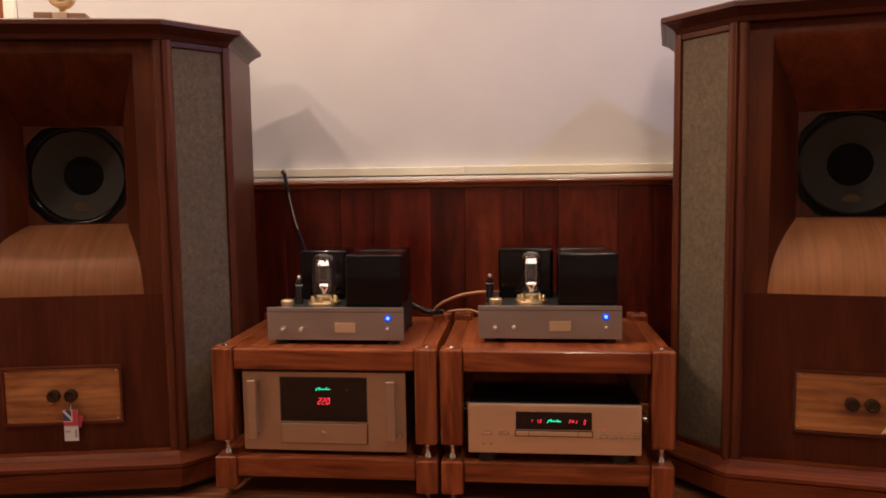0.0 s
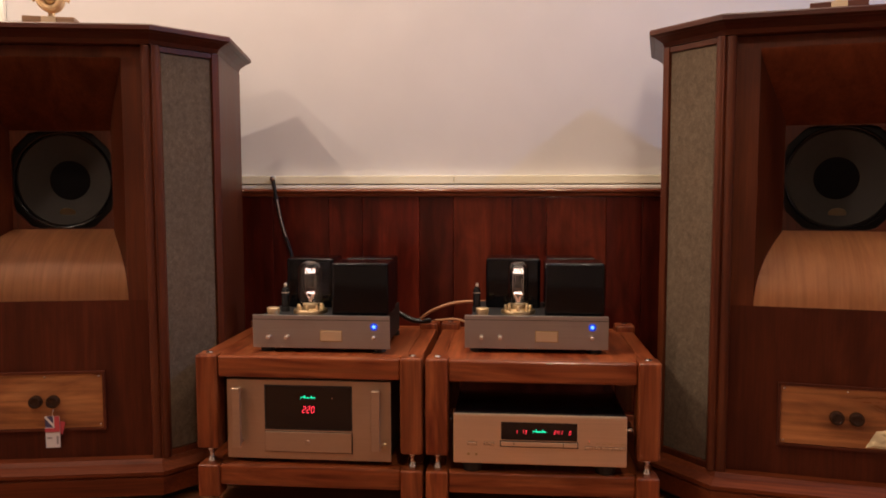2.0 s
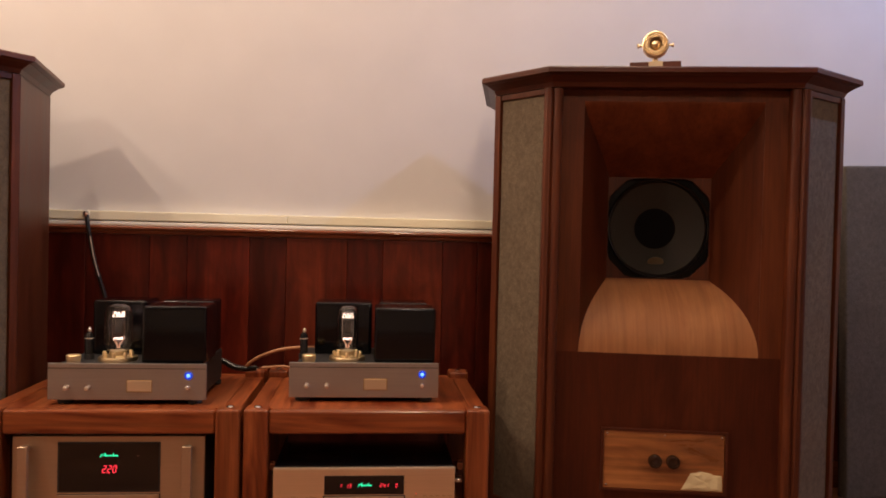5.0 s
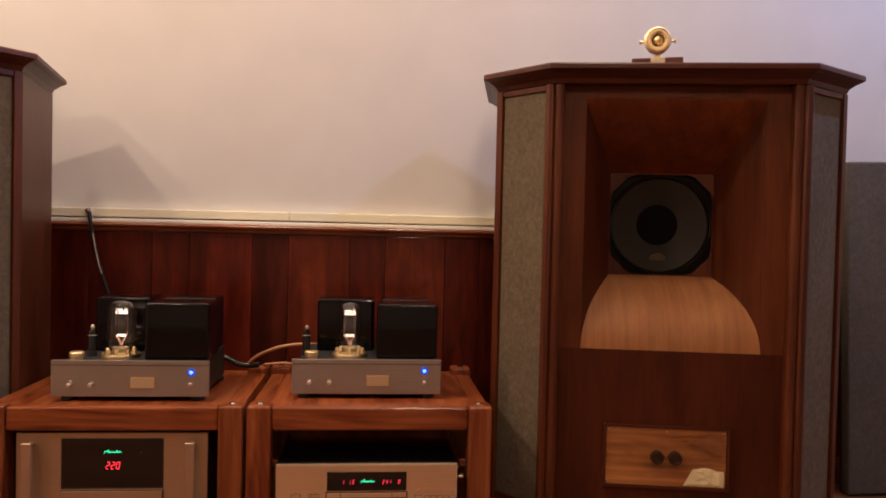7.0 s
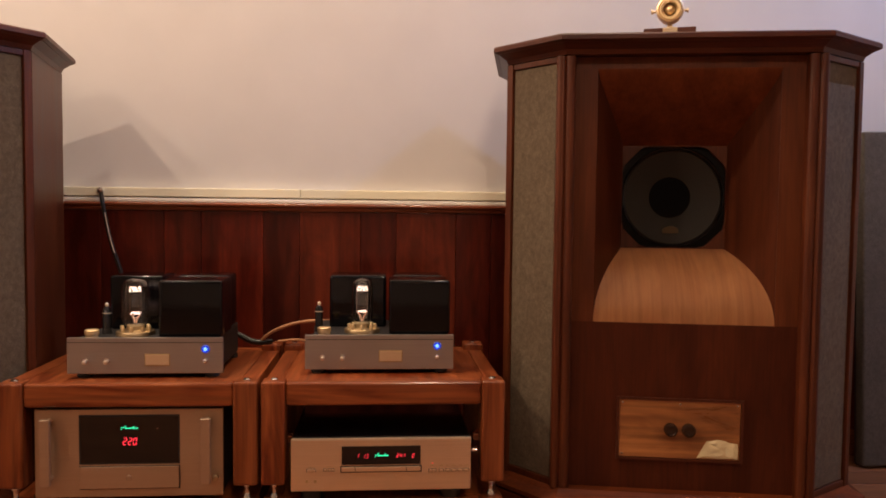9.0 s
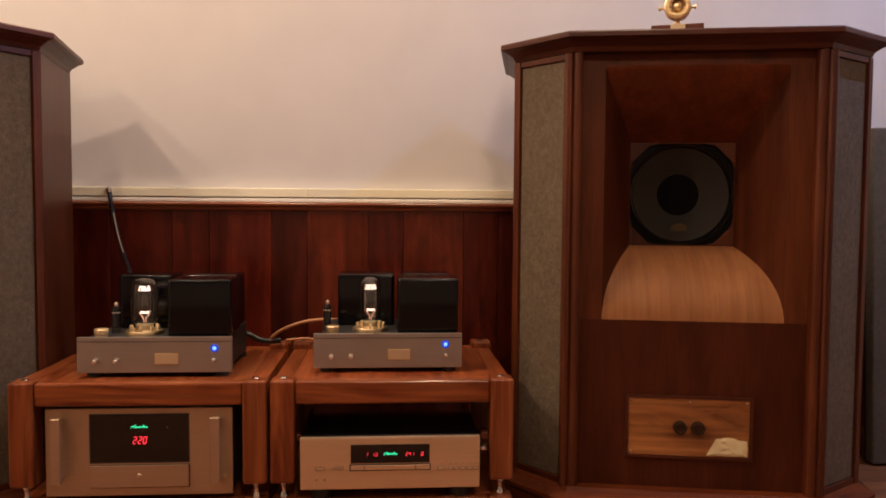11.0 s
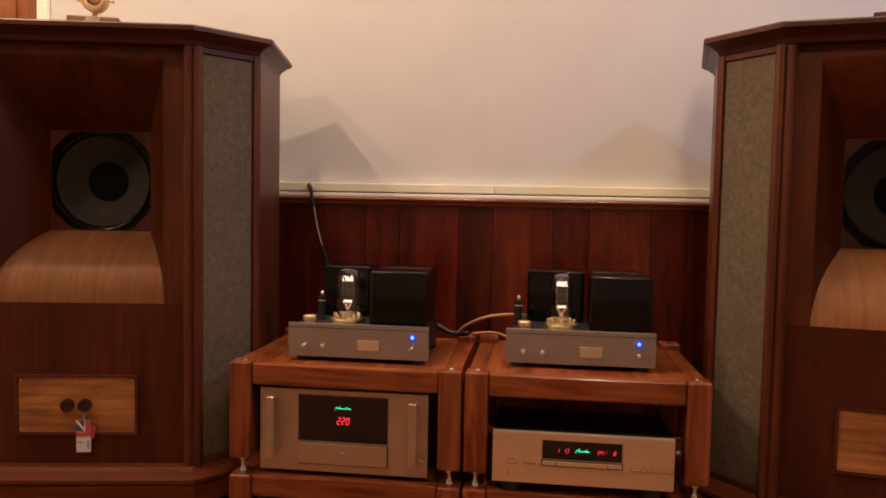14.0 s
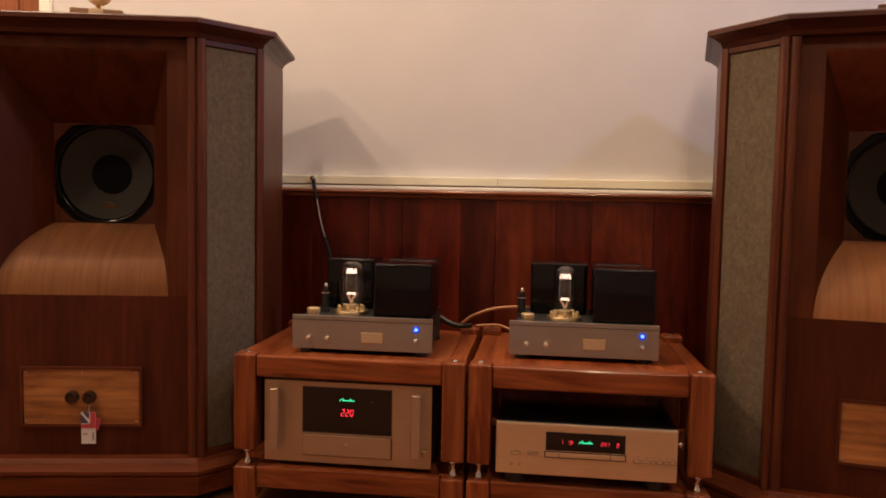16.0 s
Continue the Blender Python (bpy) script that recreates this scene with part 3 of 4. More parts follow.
def super_tweeter(m, block, label):
    tw = thing("super_tweeter", m, label, "tweeter", "pair of super tweeters")
    part("block", boxed(-0.072, 0.072, -0.040, 0.040, 0, 0.060, 0.003), block, tw)
    part("name_plate", boxed(-0.019, 0.021, -0.0425, -0.0405, 0.040, 0.0595, 0.0005), M_GOLDP, tw, "pale gold name plate")
    part("stem", boxed(-0.008, 0.008, -0.010, 0.010, 0.060, 0.079, 0.002), M_BRASS, tw)
    zc = 0.115
    body = part("body", lathe([(0.030, 0.014), (0.037, 0.010), (0.0385, -0.018), (0.037, -0.025), (0.033, -0.0275), (0.031, -0.0245), (0.029, -0.0265), (0.024, -0.0265), (0.022, -0.0225), (0.020, -0.0225), (0.018, -0.016), (0.018, 0.014)], 48, "y", (0, 0, zc), True), M_BRASS, tw, "polished brass ring", True)
    part("dome", lathe([(0.0140, 0.0), (0.0138, -0.014), (0.011, -0.022), (0.006, -0.0265), (0.001, -0.0275)], 32, "y", (0, 0, zc)), M_BRASS, body, "pale polished dome", True)
    part("throat", lathe([(0.0175, -0.006), (0.0175, -0.009), (0.001, -0.009), (0.001, -0.006)], 32, "y", (0, 0, zc)), M_WORN, body)
    for s in (-1, 1):
        part("pivot_screw", lathe([(0.0035, 0.0), (0.0035, s * 0.009), (0.0065, s * 0.009), (0.0065, s * 0.014), (0.003, s * 0.015)], 20, "x", (s * 0.0375, 0, zc)), M_BRASS, tw, "", True)
    return tw


super_tweeter(RIGHT @ pose(-0.024, 0.25, TOP, 0, 0, -9), M_CABX, "small round brass super tweeter on a dark walnut block")
super_tweeter(LEFT @ pose(-0.010, 0.25, TOP, 0, 0, 7), M_BLOCKLIT, "small round brass super tweeter on a wooden block toned as lit")


def hang_tag(m):
    tag = thing("hang_tag", m, "small paper tag with a flag print, hung from a knob", "tag")
    w, h = 0.020, 0.046
    part("string", sweep([(0, 0.012, 0.064), (0.001, 0.002, 0.056), (0, 0.0, 0.044)], 0.0008, 6, 4), M_TAGW, tag)
    part("card", boxed(-w, w, -0.0008, 0.0008, -h, h, 0.0004), M_TAGW, tag)
    part("flag_field", boxed(-w, w, -0.0016, -0.0010, 0.0, h, 0), M_TAGB, tag)
    part("flag_red", boxed(0.006, w, -0.0022, -0.0017, 0.0, h, 0), M_TAGR, tag)
    part("flag_red", boxed(-w, 0.0055, -0.0022, -0.0017, 0.0, 0.011, 0), M_TAGR, tag)
    part("flag_edge", boxed(0.003, 0.0055, -0.0022, -0.0017, 0.0115, h, 0), M_TAGW, tag)
    part("flag_edge", boxed(-w, 0.0025, -0.0022, -0.0017, 0.0115, 0.0135, 0), M_TAGW, tag)
    bm = moved(boxed(-0.030, 0.030, -0.0030, -0.0024, -0.0030, 0.0030, 0), pose(-0.006, 0, 0.030, 0, 50, 0))
    for co, no in (((0.003, 0, 0), (1, 0, 0)), ((-w, 0, 0), (-1, 0, 0)), ((0, 0, h), (0, 0, 1)), ((0, 0, 0.0135), (0, 0, -1))):
        bmesh.ops.bisect_plane(bm, geom=bm.verts[:] + bm.edges[:] + bm.faces[:], plane_co=co, plane_no=no, clear_outer=True)
    part("flag_stripe", bm, M_TAGW, tag)
    part("back_card", moved(boxed(-0.010, 0.010, 0.0020, 0.0030, -0.006, 0.030, 0), pose(0.018, 0, 0, 0, 14, 0)), M_TAGR, tag, "red card behind the tag")
    part("print_bar", boxed(w - 0.010, w - 0.004, -0.0014, -0.0010, -h + 0.010, -0.012, 0), M_PRINT, tag)
    part("print_bar", boxed(-w + 0.004, -w + 0.018, -0.0014, -0.0010, -0.020, -0.015, 0), M_PRINT, tag)


hang_tag(LEFT @ pose(0.021, FRONT - 0.016, 0.2095))


# ---- equipment racks ----
def rack(x0, x1, y0=2.040, y1=2.560):
    rk = thing("equipment_rack", pose((x0 + x1) / 2, y0, 0), "low two-tier red-brown hardwood equipment rack on metal cones", "rack", "pair of equipment racks")
    w, dp, p = (x1 - x0) / 2, y1 - y0, 0.062
    cone = [(0.0145, 0.0), (0.0145, -0.005), (0.009, -0.012), (0.006, -0.024), (0.0075, -0.032), (0.011, -0.038), (0.011, -0.046)]
    foot = [(0.016, 0.0), (0.016, -0.006), (0.009, -0.014), (0.004, -0.030), (0.002, -0.034)]
    for s in (-1, 1):
        for y in (0.0, dp - p):
            a, b = sorted((s * w, s * (w - p)))
            back = y > 0
            part("upper_post", boxed(a, b, y, y + p, 0.174, 0.444 + (0.017 if back else 0), 0.009, 4), M_RACK, rk)
            part("lower_post", boxed(a, b, y, y + p, 0.034, 0.128, 0.007, 3), M_RACK, rk)
            part("cone", lathe([(r, 0.174 + z) for r, z in cone], 20, "z", ((a + b) / 2, y + p / 2, 0)), M_CHROME, rk, "turned metal cone", True)
            part("foot", lathe([(r, 0.034 + z) for r, z in foot], 20, "z", ((a + b) / 2, y + p / 2, 0)), M_CHROME, rk, "turned metal spike foot", True)
            part("stud", lathe([(0.010, 0.0), (0.010, 0.002), (0.006, 0.0045), (0.001, 0.005)], 16, "z", ((a + b) / 2, y + p / 2, 0.4435 + (0.017 if back else 0))), M_CHROME, rk, "", True)
    i = w - p
    for lo, hi in ((0.380, 0.441), (0.068, 0.129)):
        top = hi == 0.441
        part("front_rail", boxed(-i + 0.0005, i - 0.0005, 0.006, 0.036, lo, hi, 0.009, 4), M_RACKX, rk)
        part("back_rail", boxed(-i + 0.0005, i - 0.0005, dp - 0.036, dp - 0.006, lo, hi, 0.004, 2), M_RACKX, rk)
        for s in (-1, 1):
            a, b = sorted((s * (w - 0.006), s * (w - 0.050)))
            part("side_rail", boxed(a, b, p + 0.0005, dp - p - 0.0005, lo, hi, 0.004, 2), M_RACKY, rk)
        part("shelf", boxed(-(w - 0.0505), w - 0.0505, 0.0365, dp - 0.0365, hi - 0.024, hi - 0.001, 0.0015), M_RACKY, rk)
    return rk


rack(-0.857, -0.215)
rack(-0.207, 0.426)


# ---- valve amplifiers ----
def amplifier(x0, x1, y, z, sx, girth, rear):
    """A valve mono amplifier whose front plate stands at y."""
    am = thing("valve_amplifier", pose((x0 + x1) / 2, y, z), "silver-fronted valve amplifier with black transformer covers and a glowing tube", "amplifier", "pair of valve amplifiers")
    w, h0, h1, dp = (x1 - x0) / 2, 0.012, 0.106, 0.315
    part("faceplate", boxed(-w, w, 0, 0.010, h0, h1, 0.0015), M_STEEL, am, "brushed grey alloy front plate")
    part("seam", boxed(-w + 0.001, w - 0.001, -0.0006, 0.0004, h1 - 0.013, h1 - 0.0115, 0), M_BLACKM, am)
    part("chassis", boxed(-w + 0.018, w - 0.018, 0.010, dp - 0.01, h0 + 0.002, h1 - 0.004, 0.003), M_BLACKM, am)
    for x in (-w + 0.035, w - 0.035):
        for yy in (0.03, dp - 0.03):
            part("foot", lathe([(0.020, 0.0), (0.020, 0.010), (0.018, 0.0125), (0.001, 0.0125)], 20, "z", (x, yy, 0)), M_BLACKM, am, "", True)
    # covers: one at the rear, a pair one behind the other
    part("transformer_cover", boxed(-0.148, rear, 0.170, 0.300, h1 - 0.005, 0.2535, 0.010, 4), M_BLACK, am, "gloss black transformer cover", True)
    part("transformer_cover", boxed(0.025, w - 0.008, 0.028, 0.165, h1 - 0.005, 0.2535, 0.010, 4), M_BLACK, am, "gloss black transformer cover", True)
    part("transformer_cover", boxed(0.036, w - 0.019, 0.172, 0.296, h1 - 0.005, 0.2545, 0.010, 4), M_BLACK, am, "gloss black transformer cover", True)
    # the big tube
    tx, ty = -0.050, 0.082
    tube = part("tube", lathe([(r * girth, h) for r, h in [(0.0005, 0.254), (0.010, 0.2525), (0.019, 0.247), (0.0245, 0.238), (0.0265, 0.226), (0.0265, 0.150), (0.024, 0.138), (0.019, 0.128), (0.018, 0.128), (0.023, 0.138), (0.0255, 0.150), (0.0255, 0.226), (0.0235, 0.2375), (0.0182, 0.2460), (0.0095, 0.2515), (0.0005, 0.253)]], 36, "z", (tx, ty, 0), True), M_GLASS, am, "clear glass vacuum tube", True)
    tube.visible_shadow = False
    part("socket", lathe([(0.020, 0.128), (0.022, 0.127), (0.0235, 0.116), (0.030, 0.113), (0.048, 0.1125), (0.050, 0.110), (0.050, h1 - 0.006), (0.001, h1 - 0.006)], 36, "z", (tx, ty, 0)), M_DULLB, am, "gold-plated tube socket", True)
    for k in range(8):
        a = 2 * math.pi * k / 8
        part("socket_post", lathe([(0.0050, 0.112), (0.0050, 0.124), (0.0038, 0.126), (0.001, 0.126)], 10, "z", (tx + 0.036 * math.cos(a), ty + 0.036 * math.sin(a), 0)), M_BRASS, am, "", True)
    plate = part("anode", boxed(tx - 0.009, tx + 0.009, ty - 0.004, ty + 0.004, 0.176, 0.212, 0.002), M_GRAPH, tube, "dark anode plate")
    part("top_filament", zigzag(tx, ty, 0.219, 0.232, 0.014, 3), M_FILB, tube, "white-hot filament hooks")
    part("low_filament", zigzag(tx, ty, 0.157, 0.163, 0.011, 3), M_FILB, tube, "white-hot filament ends")
    part("mica", lathe([(0.016, 0.2185), (0.016, 0.2195), (0.001, 0.2195)], 20, "z", (tx, ty, 0)), M_TAGW, tube)
    for s in (-1, 1):
        part("support_wire", sweep([(tx + s * 0.012, ty, 0.156), (tx + s * 0.004, ty, 0.145), (tx + s * 0.002, ty, 0.134)], 0.0010, 6, 4), M_FIL, tube)
        part("rod", sweep([(tx + s * 0.015, ty, 0.158), (tx + s * 0.015, ty, 0.236)], 0.0008, 6, 2), M_CHROME, tube)
    # small signal tube and a gold cap beside it
    sy = 0.095
    small = part("small_tube", lathe([(0.0005, 0.186), (0.003, 0.182), (0.0035, 0.176), (0.009, 0.171), (0.011, 0.163), (0.011, 0.116), (0.0102, 0.116), (0.0102, 0.163), (0.0085, 0.1702), (0.0028, 0.1755), (0.0005, 0.176)], 24, "z", (sx, sy, 0), True), M_SMOKE, am, "small dark silvered tube", True)
    small.visible_shadow = False
    part("getter", lathe([(0.007, 0.121), (0.007, 0.150), (0.001, 0.150), (0.001, 0.121)], 16, "z", (sx, sy, 0)), M_GRAPH, small)
    # bright tip and band added to paint the glints on the glass
    part("silver_tip", lathe([(0.0034, 0.176), (0.0046, 0.179), (0.0046, 0.183), (0.0020, 0.1865), (0.0005, 0.187)], 14, "z", (sx + 0.001, sy - 0.001, 0)), M_CHAMP2, small, "", True)
    part("silver_band", lathe([(0.0112, 0.1575), (0.0115, 0.158), (0.0112, 0.1595), (0.001, 0.1595)], 20, "z", (sx, sy, 0)), M_CHAMP2, small, "", True)
    part("tube_base", lathe([(0.013, h1 - 0.006), (0.013, 0.116), (0.001, 0.116)], 20, "z", (sx, sy, 0)), M_BLACKM, am, "", True)
    part("gold_cap", lathe([(0.0165, h1 - 0.006), (0.0165, 0.109), (0.0185, 0.110), (0.0185, 0.120), (0.0165, 0.122), (0.001, 0.122)], 28, "z", (-w + 0.049, 0.040, 0)), M_BRASS, am, "knurled gold adjuster cap", True)
    # controls on the front
    for x in (-w + 0.048, -w + 0.101):
        part("collar", lathe([(0.007, 0.0), (0.007, -0.003), (0.001, -0.003)], 16, "y", (x, 0.0, 0.046)), M_CHROME, am, "", True)
        part("toggle", moved(lathe([(0.0028, 0.0), (0.0052, -0.008), (0.0057, -0.011), (0.0046, -0.0145), (0.001, -0.0160)], 16, "y"), pose(x, -0.002, 0.046, 12, 0, 0)), M_CHAMP2, am, "bright metal toggle switch", True)
    # glowing ring added as the LED's halo, not a real collar
    part("led_halo", lathe([(0.0112, 0.0), (0.0098, -0.0015), (0.0050, -0.002), (0.0050, 0.0)], 20, "y", (w - 0.045, 0.0, 0.076), True), M_BLUEC, am, "", True)
    part("led", lathe([(0.0049, 0.0), (0.0047, -0.003), (0.003, -0.0050), (0.001, -0.0055)], 16, "y", (w - 0.045, 0.0, 0.076)), M_BLUE, am, "lit blue indicator", True)
    part("collar", lathe([(0.006, 0.0), (0.006, -0.003), (0.001, -0.003)], 16, "y", (w - 0.045, 0.0, 0.044)), M_CHROME, am, "", True)
    part("toggle", moved(lathe([(0.0022, 0.0), (0.0045, -0.013), (0.001, -0.017)], 14, "y"), pose(w - 0.045, -0.002, 0.044, -15, 0, 0)), M_CHAMP2, am, "bright metal toggle switch", True)
    badge = part("badge", boxed(0.000, 0.060, -0.0025, 0.0, 0.034, 0.062, 0.0008), M_GOLDP, am, "small gold name plate")
    part("badge_edge", boxed(-0.0022, 0.0622, -0.001, 0.0, 0.0318, 0.0642, 0.0004), M_WORN, badge)
    return am


def zigzag(x, y, z0, z1, w, n):
    pts = []
    for k in range(2 * n + 1):
        pts.append((x - w + 2 * w * k / (2 * n), y - 0.004 + 0.008 * (k % 3) / 2, z1 if k % 2 else z0))
    return sweep(pts, 0.0008, 6, 3)


amplifier(-0.712, -0.315, 2.110, 0.441, -0.130, 1.34, -0.003)
amplifier(-0.106, 0.298, 2.150, 0.441, -0.172, 1.10, 0.018)


# ---- power conditioner ----
def power_unit():
    x0, x1, z0 = -0.776, -0.306, 0.129
    pw = thing("power_conditioner", pose((x0 + x1) / 2, 2.065, z0), "champagne-gold power conditioner with a dark voltage display", "power conditioner")
    w, h0, h1 = (x1 - x0) / 2, 0.014, 0.242
    part("faceplate", boxed(-w, w, 0, 0.012, h0, h1, 0.002), M_CHAMP, pw)
    part("case", boxed(-w + 0.006, w - 0.006, 0.012, 0.43, h0, h1 - 0.004, 0.002), M_GREYB, pw)
    for x in (-w + 0.05, w - 0.05):
        for y in (0.05, 0.38):
            part("foot", lathe([(0.024, 0), (0.026, 0.010), (0.022, 0.0145), (0.001, 0.0145)], 20, "z", (x, y, 0)), M_BLACKM, pw, "", True)
    scr = part("display", boxed(-0.122, 0.122, -0.0015, 0.001, 0.103, 0.224, 0.001), M_SCREEN, pw, "smoked display window")
    part("display_bezel", boxed(-0.126, 0.126, -0.0006, 0.001, 0.099, 0.228, 0.001), M_BLACKM, pw)
    part("voltage_digits", seven_segment("220", 0.0175, 0.0125), M_RED, scr, "glowing red digits 220").matrix_basis = pose(0.0, -0.0026, 0.150)
    part("emblem", sign_line(0.044), M_GREEN, scr, "glowing green maker's sign").matrix_basis = pose(0.0, -0.0026, 0.193)
    part("pilot", lathe([(0.0012, 0), (0.0012, -0.0006), (0.0004, -0.0008)], 8, "y", (0.070, -0.0016, 0.192)), M_CHAMP, scr)
    part("lower_panel", boxed(-0.124, 0.124, -0.006, 0.0, 0.037, 0.094, 0.002), M_CHAMP, pw)
    # dark groove, wider right and below to paint the panel's shadow
    part("panel_groove", boxed(-0.1255, 0.1265, -0.0008, 0.0, 0.0345, 0.0955, 0.0003), M_GREYB, pw)
    part("push_button", lathe([(0.007, 0), (0.007, -0.008), (0.0055, -0.0095), (0.001, -0.0095)], 20, "y", (0.0, 0.0, 0.066)), M_CHAMP, pw, "", True)
    part("key_knob", lathe([(0.004, 0.0), (0.004, -0.012), (0.008, -0.013), (0.008, -0.021), (0.005, -0.023)], 16, "y", (0.219, 0.0, 0.066)), M_DULLB, pw, "small dull brass knob", True)
    for s in (-1, 1):
        x = s * 0.197
        hd = part("handle", boxed(x - 0.012, x + 0.012, -0.036, -0.022, 0.054, 0.224, 0.003, 3), M_CHAMP, pw, "champagne vertical grab handle")
        for z in (0.066, 0.212):
            part("standoff", lathe([(0.008, -0.023), (0.008, 0.001)], 16, "y", (x, 0, z)), M_CHAMP, hd, "", True)


def strokes(lines, t):
    """Flat ribbons of one width along lines in the xz plane."""
    bm = bmesh.new()
    for pts in lines:
        rows = []
        for k, (x, z) in enumerate(pts):
            p, q = Vector(pts[max(0, k - 1)]), Vector(pts[min(len(pts) - 1, k + 1)])
            e = (q - p).normalized()
            nx, nz = -e.y * t, e.x * t
            rows.append([bm.verts.new((x + nx, 0, z + nz)), bm.verts.new((x - nx, 0, z - nz)), bm.verts.new((x - nx, 0.0008, z - nz)), bm.verts.new((x + nx, 0.0008, z + nz))])
        for a, b in zip(rows, rows[1:]):
            for i in range(4):
                bm.faces.new((a[i], b[i], b[(i + 1) % 4], a[(i + 1) % 4]))
        bm.faces.new(rows[0])
        bm.faces.new(rows[-1][::-1])
    bmesh.ops.recalc_face_normals(bm, faces=list(bm.faces))
    return bm


SEGMENTS = {"0": "abcdef", "1": "bc", "2": "abged", "3": "abgcd", "4": "fgbc", "5": "afgcd"}


def seven_segment(text, h, pitch):
    """Slanted bar digits, centred, standing on z = 0."""
    w, g = h * 0.42, h * 0.05
    ends = {"a": ((0, 1), (1, 1)), "b": ((1, 1), (1, 0.5)), "c": ((1, 0.5), (1, 0)), "d": ((0, 0), (1, 0)), "e": ((0, 0.5), (0, 0)), "f": ((0, 1), (0, 0.5)), "g": ((0, 0.5), (1, 0.5))}
    lines = []
    for k, ch in enumerate(text):
        for seg in SEGMENTS.get(ch, ""):
            (ax, az), (bx, bz) = ends[seg]
            a, b = Vector((ax * w, az * h)), Vector((bx * w, bz * h))
            e = (b - a).normalized() * g
            x0 = (k - (len(text) - 1) / 2) * pitch - w / 2
            lines.append([(p.x + x0 + 0.16 * p.y, p.y) for p in (a + e, b - e)])
    return strokes(lines, h * 0.050)


def sign_line(wd):
    """Plain flowing strokes in place of a maker's name."""
    n = 70
    wave = []
    for k in range(n + 1):
        u = k / n
        tall = 0.0050 * math.exp(-((u - 0.62) / 0.05) ** 2)
        z = 0.0015 * math.sin(u * 62) + tall * math.sin(u * 31 + 1.2)
        wave.append((-wd * 0.26 + wd * 0.76 * u + 0.35 * z, z))
    first = [(-wd * 0.50 + wd * 0.30 * k / 12, -0.0042 + 0.0105 * (k / 12) ** 0.8) for k in range(13)]
    down = [(-wd * 0.20 - wd * 0.02 * k / 8, 0.0063 - 0.0090 * k / 8) for k in range(9)]
    bar = [(-wd * 0.48 + wd * 0.34 * k / 8, 0.0012 + 0.0010 * math.sin(k * 0.7)) for k in range(9)]
    return strokes([wave, first, down, bar], 0.00062)


power_unit()


# ---- disc player ----
def disc_player():
    x0, x1, z0 = -0.129, 0.336, 0.129
    cd = thing("disc_player", pose((x0 + x1) / 2, 2.030, z0), "champagne-gold disc player with a gloss black top", "disc player")
    w, h0, h1 = (x1 - x0) / 2, 0.032, 0.168
    part("faceplate", boxed(-w, w, 0, 0.014, h0, h1, 0.003), M_CHAMPLIT, cd)
    part("case", boxed(-w + 0.004, w - 0.004, 0.014, 0.40, h0, h1 - 0.004, 0.003), M_GREYB, cd)
    part("top_cover", boxed(-w + 0.002, w - 0.002, 0.0145, 0.398, h1 - 0.0065, h1 + 0.004, 0.003), M_BLACK, cd, "gloss black top cover")
    for x in (-w + 0.05, w - 0.05):
        for y in (0.05, 0.34):
            part("foot", lathe([(0.027, 0), (0.029, 0.012), (0.026, 0.026), (0.020, 0.0325), (0.001, 0.0325)], 24, "z", (x, y, 0)), M_BLACKM, cd, "", True)
    scr = part("display", boxed(-0.103, 0.101, -0.0012, 0.001, 0.100, 0.149, 0.0008), M_SCREEN, cd, "dark display window")
    part("track_digits", seven_segment("1 13", 0.0098, 0.0082), M_RED, scr, "glowing red track number").matrix_basis = pose(-0.05, -0.0022, 0.1185)
    part("time_digits", seven_segment("241", 0.0098, 0.0082), M_RED, scr, "glowing red playing time").matrix_basis = pose(0.049, -0.0022, 0.1185)
    part("index_digit", seven_segment("0", 0.0098, 0.0082), M_RED, scr, "glowing red digit").matrix_basis = pose(0.081, -0.0022, 0.1185)
    part("emblem", sign_line(0.036), M_GREEN, scr, "glowing green maker's sign").matrix_basis = pose(0.0, -0.0022, 0.124)
    tray = part("tray", boxed(-0.103, 0.101, -0.004, 0.001, 0.083, 0.095, 0.0012), M_CHAMPLIT, cd, "slim disc tray front")
    for x in (-0.068, 0.064):
        part("tray_gap", boxed(x - 0.0008, x + 0.0008, -0.0046, -0.0041, 0.083, 0.095, 0), M_GREYB, tray)
    part("tray_slot", boxed(-0.106, 0.104, -0.0006, 0.0, 0.080, 0.098, 0), M_GREYB, cd)

    def button(x, z, wd, hh):
        part("button", boxed(x - wd / 2, x + wd / 2, -0.0030, 0.001, z - hh / 2, z + hh / 2, 0.001), M_CHAMPLIT, cd)
        part("button_gap", boxed(x - wd / 2 - 0.0012, x + wd / 2 + 0.0012, -0.0006, 0.0, z - hh / 2 - 0.0012, z + hh / 2 + 0.0012, 0), M_GREYB, cd)

    button(-0.181, 0.087, 0.022, 0.007)
    for x in (-0.145, -0.133, -0.126):
        button(x, 0.088, 0.006, 0.006)
    button(0.132, 0.083, 0.018, 0.007)
    for k in range(5):
        button(0.155 + 0.0165 * k, 0.083, 0.011, 0.006)
    for x in (-0.191, -0.170):
        part("socket_dot", lathe([(0.004, 0), (0.004, -0.0012), (0.0025, -0.0012), (0.001, -0.0004)], 14, "y", (x, 0, 0.058)), M_WORN, cd)
    for x in (-0.181, -0.136, 0.132, 0.155, 0.172, 0.188, 0.205, 0.221):
        part("print_bar", boxed(x - 0.005, x + 0.005, -0.0005, 0.0, 0.095, 0.0962, 0), M_WORN, cd)
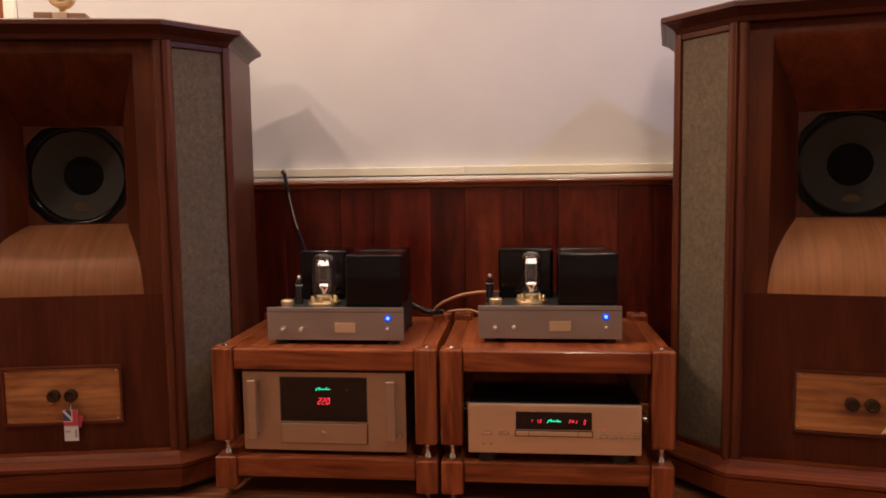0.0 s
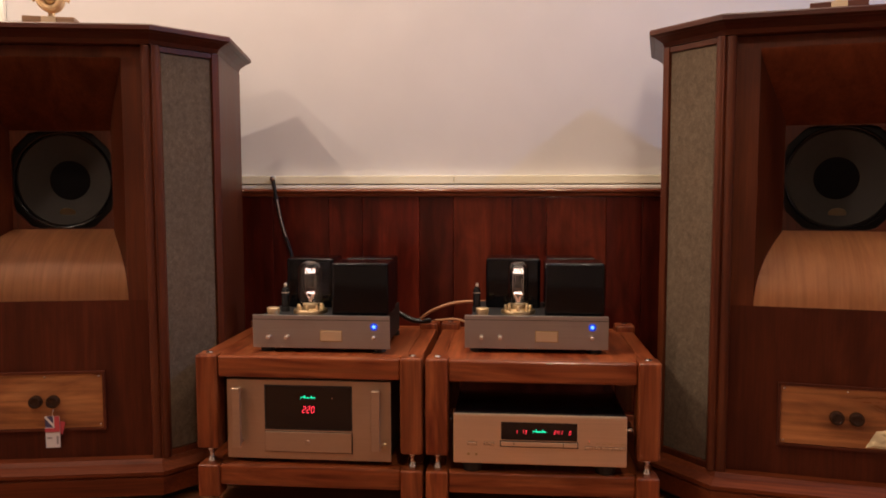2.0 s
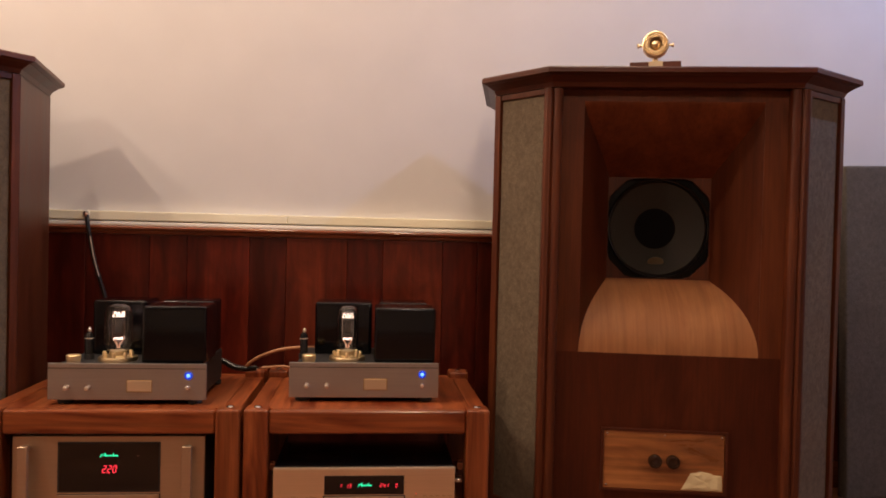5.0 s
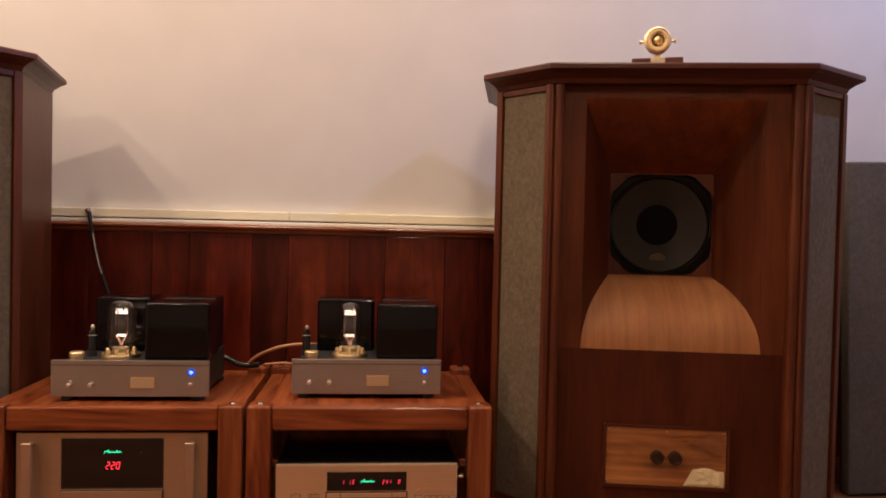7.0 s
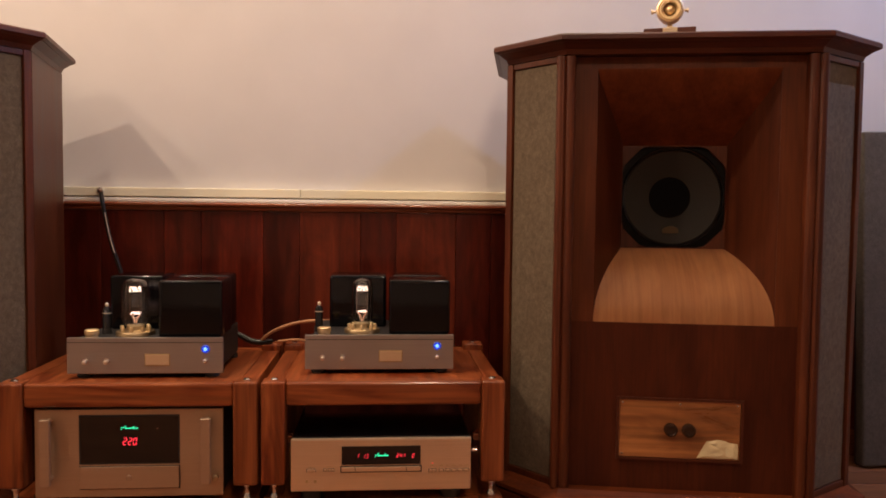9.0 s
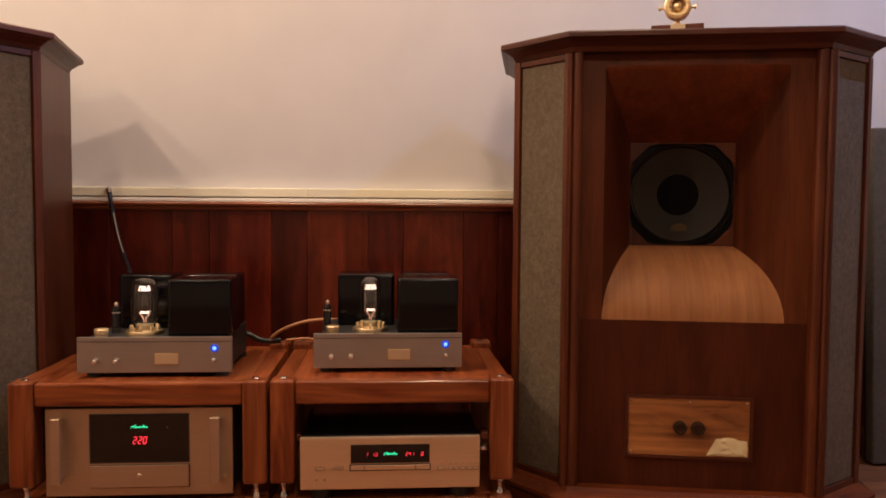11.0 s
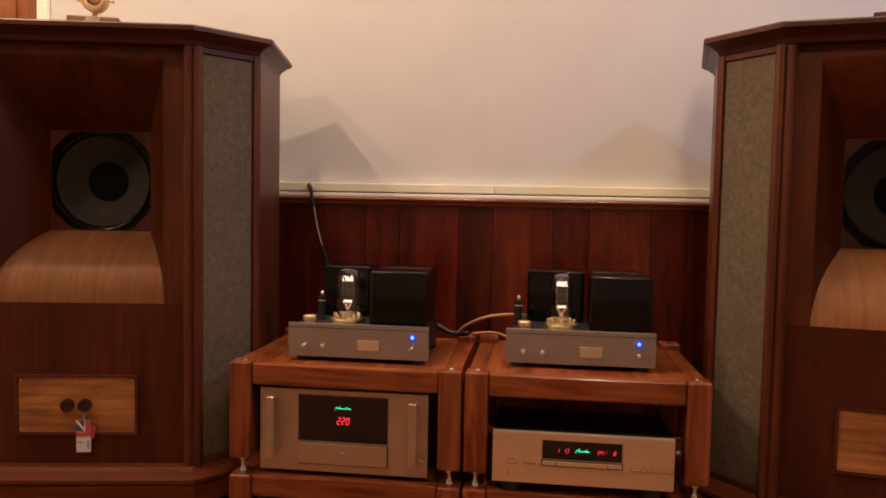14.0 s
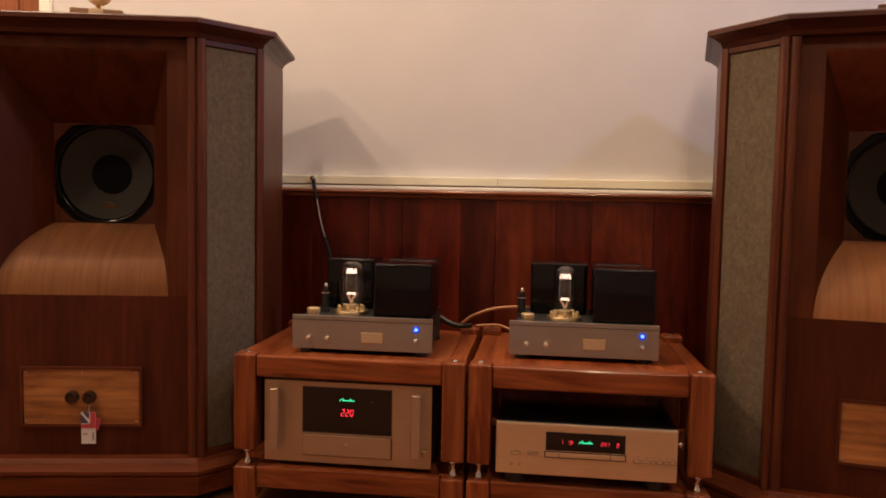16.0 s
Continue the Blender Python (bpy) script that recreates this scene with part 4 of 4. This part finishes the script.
    part("pilot", lathe([(0.0012, 0), (0.0012, -0.0008), (0.0004, -0.001)], 8, "y", (0.132, 0, 0.101)), M_RED, cd)
    # plug on the side of the case
    part("side_knob", lathe([(0.003, 0.0), (0.003, 0.016), (0.007, 0.017), (0.0075, 0.027), (0.005, 0.029)], 18, "x", (w - 0.006, 0.060, 0.117)), M_CHROME, cd, "small chrome side knob", True)


disc_player()


# ---- cables ----
def cord(name, pts, r, mat, label):
    return solo(name, sweep(pts, r), mat, label, "cable", "", True)


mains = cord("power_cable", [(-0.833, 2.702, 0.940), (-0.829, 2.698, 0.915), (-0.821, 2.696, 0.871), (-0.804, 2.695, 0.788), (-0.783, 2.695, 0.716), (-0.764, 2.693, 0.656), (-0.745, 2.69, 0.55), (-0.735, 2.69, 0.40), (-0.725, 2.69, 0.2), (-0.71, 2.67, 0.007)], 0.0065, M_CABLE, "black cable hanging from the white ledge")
# Bright strand added as the cable's highlight; the cable has no such wire.
part("bare_wire", sweep([(-0.8165, 2.6885, 0.868), (-0.8115, 2.6878, 0.840), (-0.8030, 2.6875, 0.796), (-0.7925, 2.6872, 0.756), (-0.7860, 2.6872, 0.735)], 0.0021, 8), M_CHAMP2, mains, "thin bright strand painting the glint on the cable", True)
clip = thing("cable_clip", pose(-0.836, ROOM_N - 0.032, 0.940), "small shiny white clip holding a cable on the ledge", "clip")
part("plate", boxed(-0.009, 0.009, -0.004, 0.0, -0.008, 0.012, 0.0015), M_TRIMW, clip)
part("hook", lathe([(0.0095, 0.0), (0.0105, -0.005), (0.0085, -0.013), (0.003, -0.016)], 18, "y", (0, -0.004, 0.002)), M_CHROME, clip, "", True)
cord("signal_cable", [(-0.375, 2.45, 0.515), (-0.350, 2.45, 0.504), (-0.329, 2.45, 0.495), (-0.300, 2.45, 0.480), (-0.268, 2.455, 0.4745), (-0.240, 2.47, 0.4745)], 0.0090, M_CABLE, "thick black cable at the back of an amplifier")
cord("speaker_cable", [(-0.268, 2.455, 0.480), (-0.252, 2.45, 0.497), (-0.226, 2.45, 0.513), (-0.180, 2.45, 0.531), (-0.140, 2.45, 0.539), (-0.106, 2.45, 0.542), (-0.060, 2.46, 0.540), (-0.010, 2.48, 0.530)], 0.005, M_TAN, "tan cable arching between the amplifiers")
cord("interlink_cable", [(-0.225, 2.50, 0.4700), (-0.205, 2.50, 0.4715), (-0.175, 2.50, 0.4745), (-0.145, 2.50, 0.4725), (-0.115, 2.49, 0.464), (-0.05, 2.47, 0.4445)], 0.004, M_TAN, "thin tan cable lying on the rack")


# ---- acoustic panel beside the loudspeaker ----
ap = thing("acoustic_panel", pose(1.770, 2.625, 0, -1.0, -1.6, 0), "tall grey felt acoustic panel leaning by the wall", "acoustic panel")
part("felt", boxed(0.012, 0.62, -0.045, 0.0, 0.006, 1.175, 0.010, 3), M_FELT, ap)
part("backing", boxed(0.018, 0.614, 0.001, 0.014, 0.0, 1.165, 0.002), M_BLACKM, ap)


# ---- wall panelling and floorboards, piece by piece ----
def panelling():
    wn = thing("wainscot", pose(0, ROOM_N, 0), "polished dark mahogany tongue and groove wall panelling", "panelling", "", "structure")
    part("backing", boxed(-1.848, ROOM_E, -0.006, -0.001, 0.0, 0.877, 0), M_BLACKM, wn)
    wide, narrow = 0.2077, 0.1235
    x, k = -0.845 - 3 * (wide + narrow), 0
    while x < ROOM_E - 0.01:
        w = wide if k % 2 == 0 else narrow
        a, b = max(x, -1.81), min(x + w, ROOM_E)
        if b - a > 0.02:
            part("plank", boxed(a + 0.0004, b - 0.0004, -0.016, -0.0062, 0.10, 0.877, 0.0020, 2), M_PANELB if k in (4, 10, 12, 17) else M_PANEL, wn)
        x += w
        k += 1
    part("skirting", boxed(-1.848, ROOM_E, -0.022, -0.001, 0.0, 0.0985, 0.003), M_RAIL, wn)


def floorboards():
    fl = thing("floor", pose(0, 0, 0), "worn red-brown wooden plank floor", "floor", "", "structure")
    part("subfloor", boxed(ROOM_W, ROOM_E, ROOM_S, ROOM_N, -0.06, -0.006, 0), M_BLACKM, fl)
    rnd = random.Random(4)
    y = ROOM_S
    while y < ROOM_N - 0.01:
        h = min(0.12, ROOM_N - y)
        x = ROOM_W - rnd.uniform(0, 1.2)
        while x < ROOM_E:
            a, b = max(x, ROOM_W), min(x + 1.9, ROOM_E)
            if b - a > 0.01:
                part("plank", boxed(a + 0.0008, b - 0.0008, y + 0.0008, y + h - 0.0008, -0.0055, 0.0, 0.0012, 1), M_FLOOR, fl)
            x += 1.9
        y += 0.12


panelling()
floorboards()
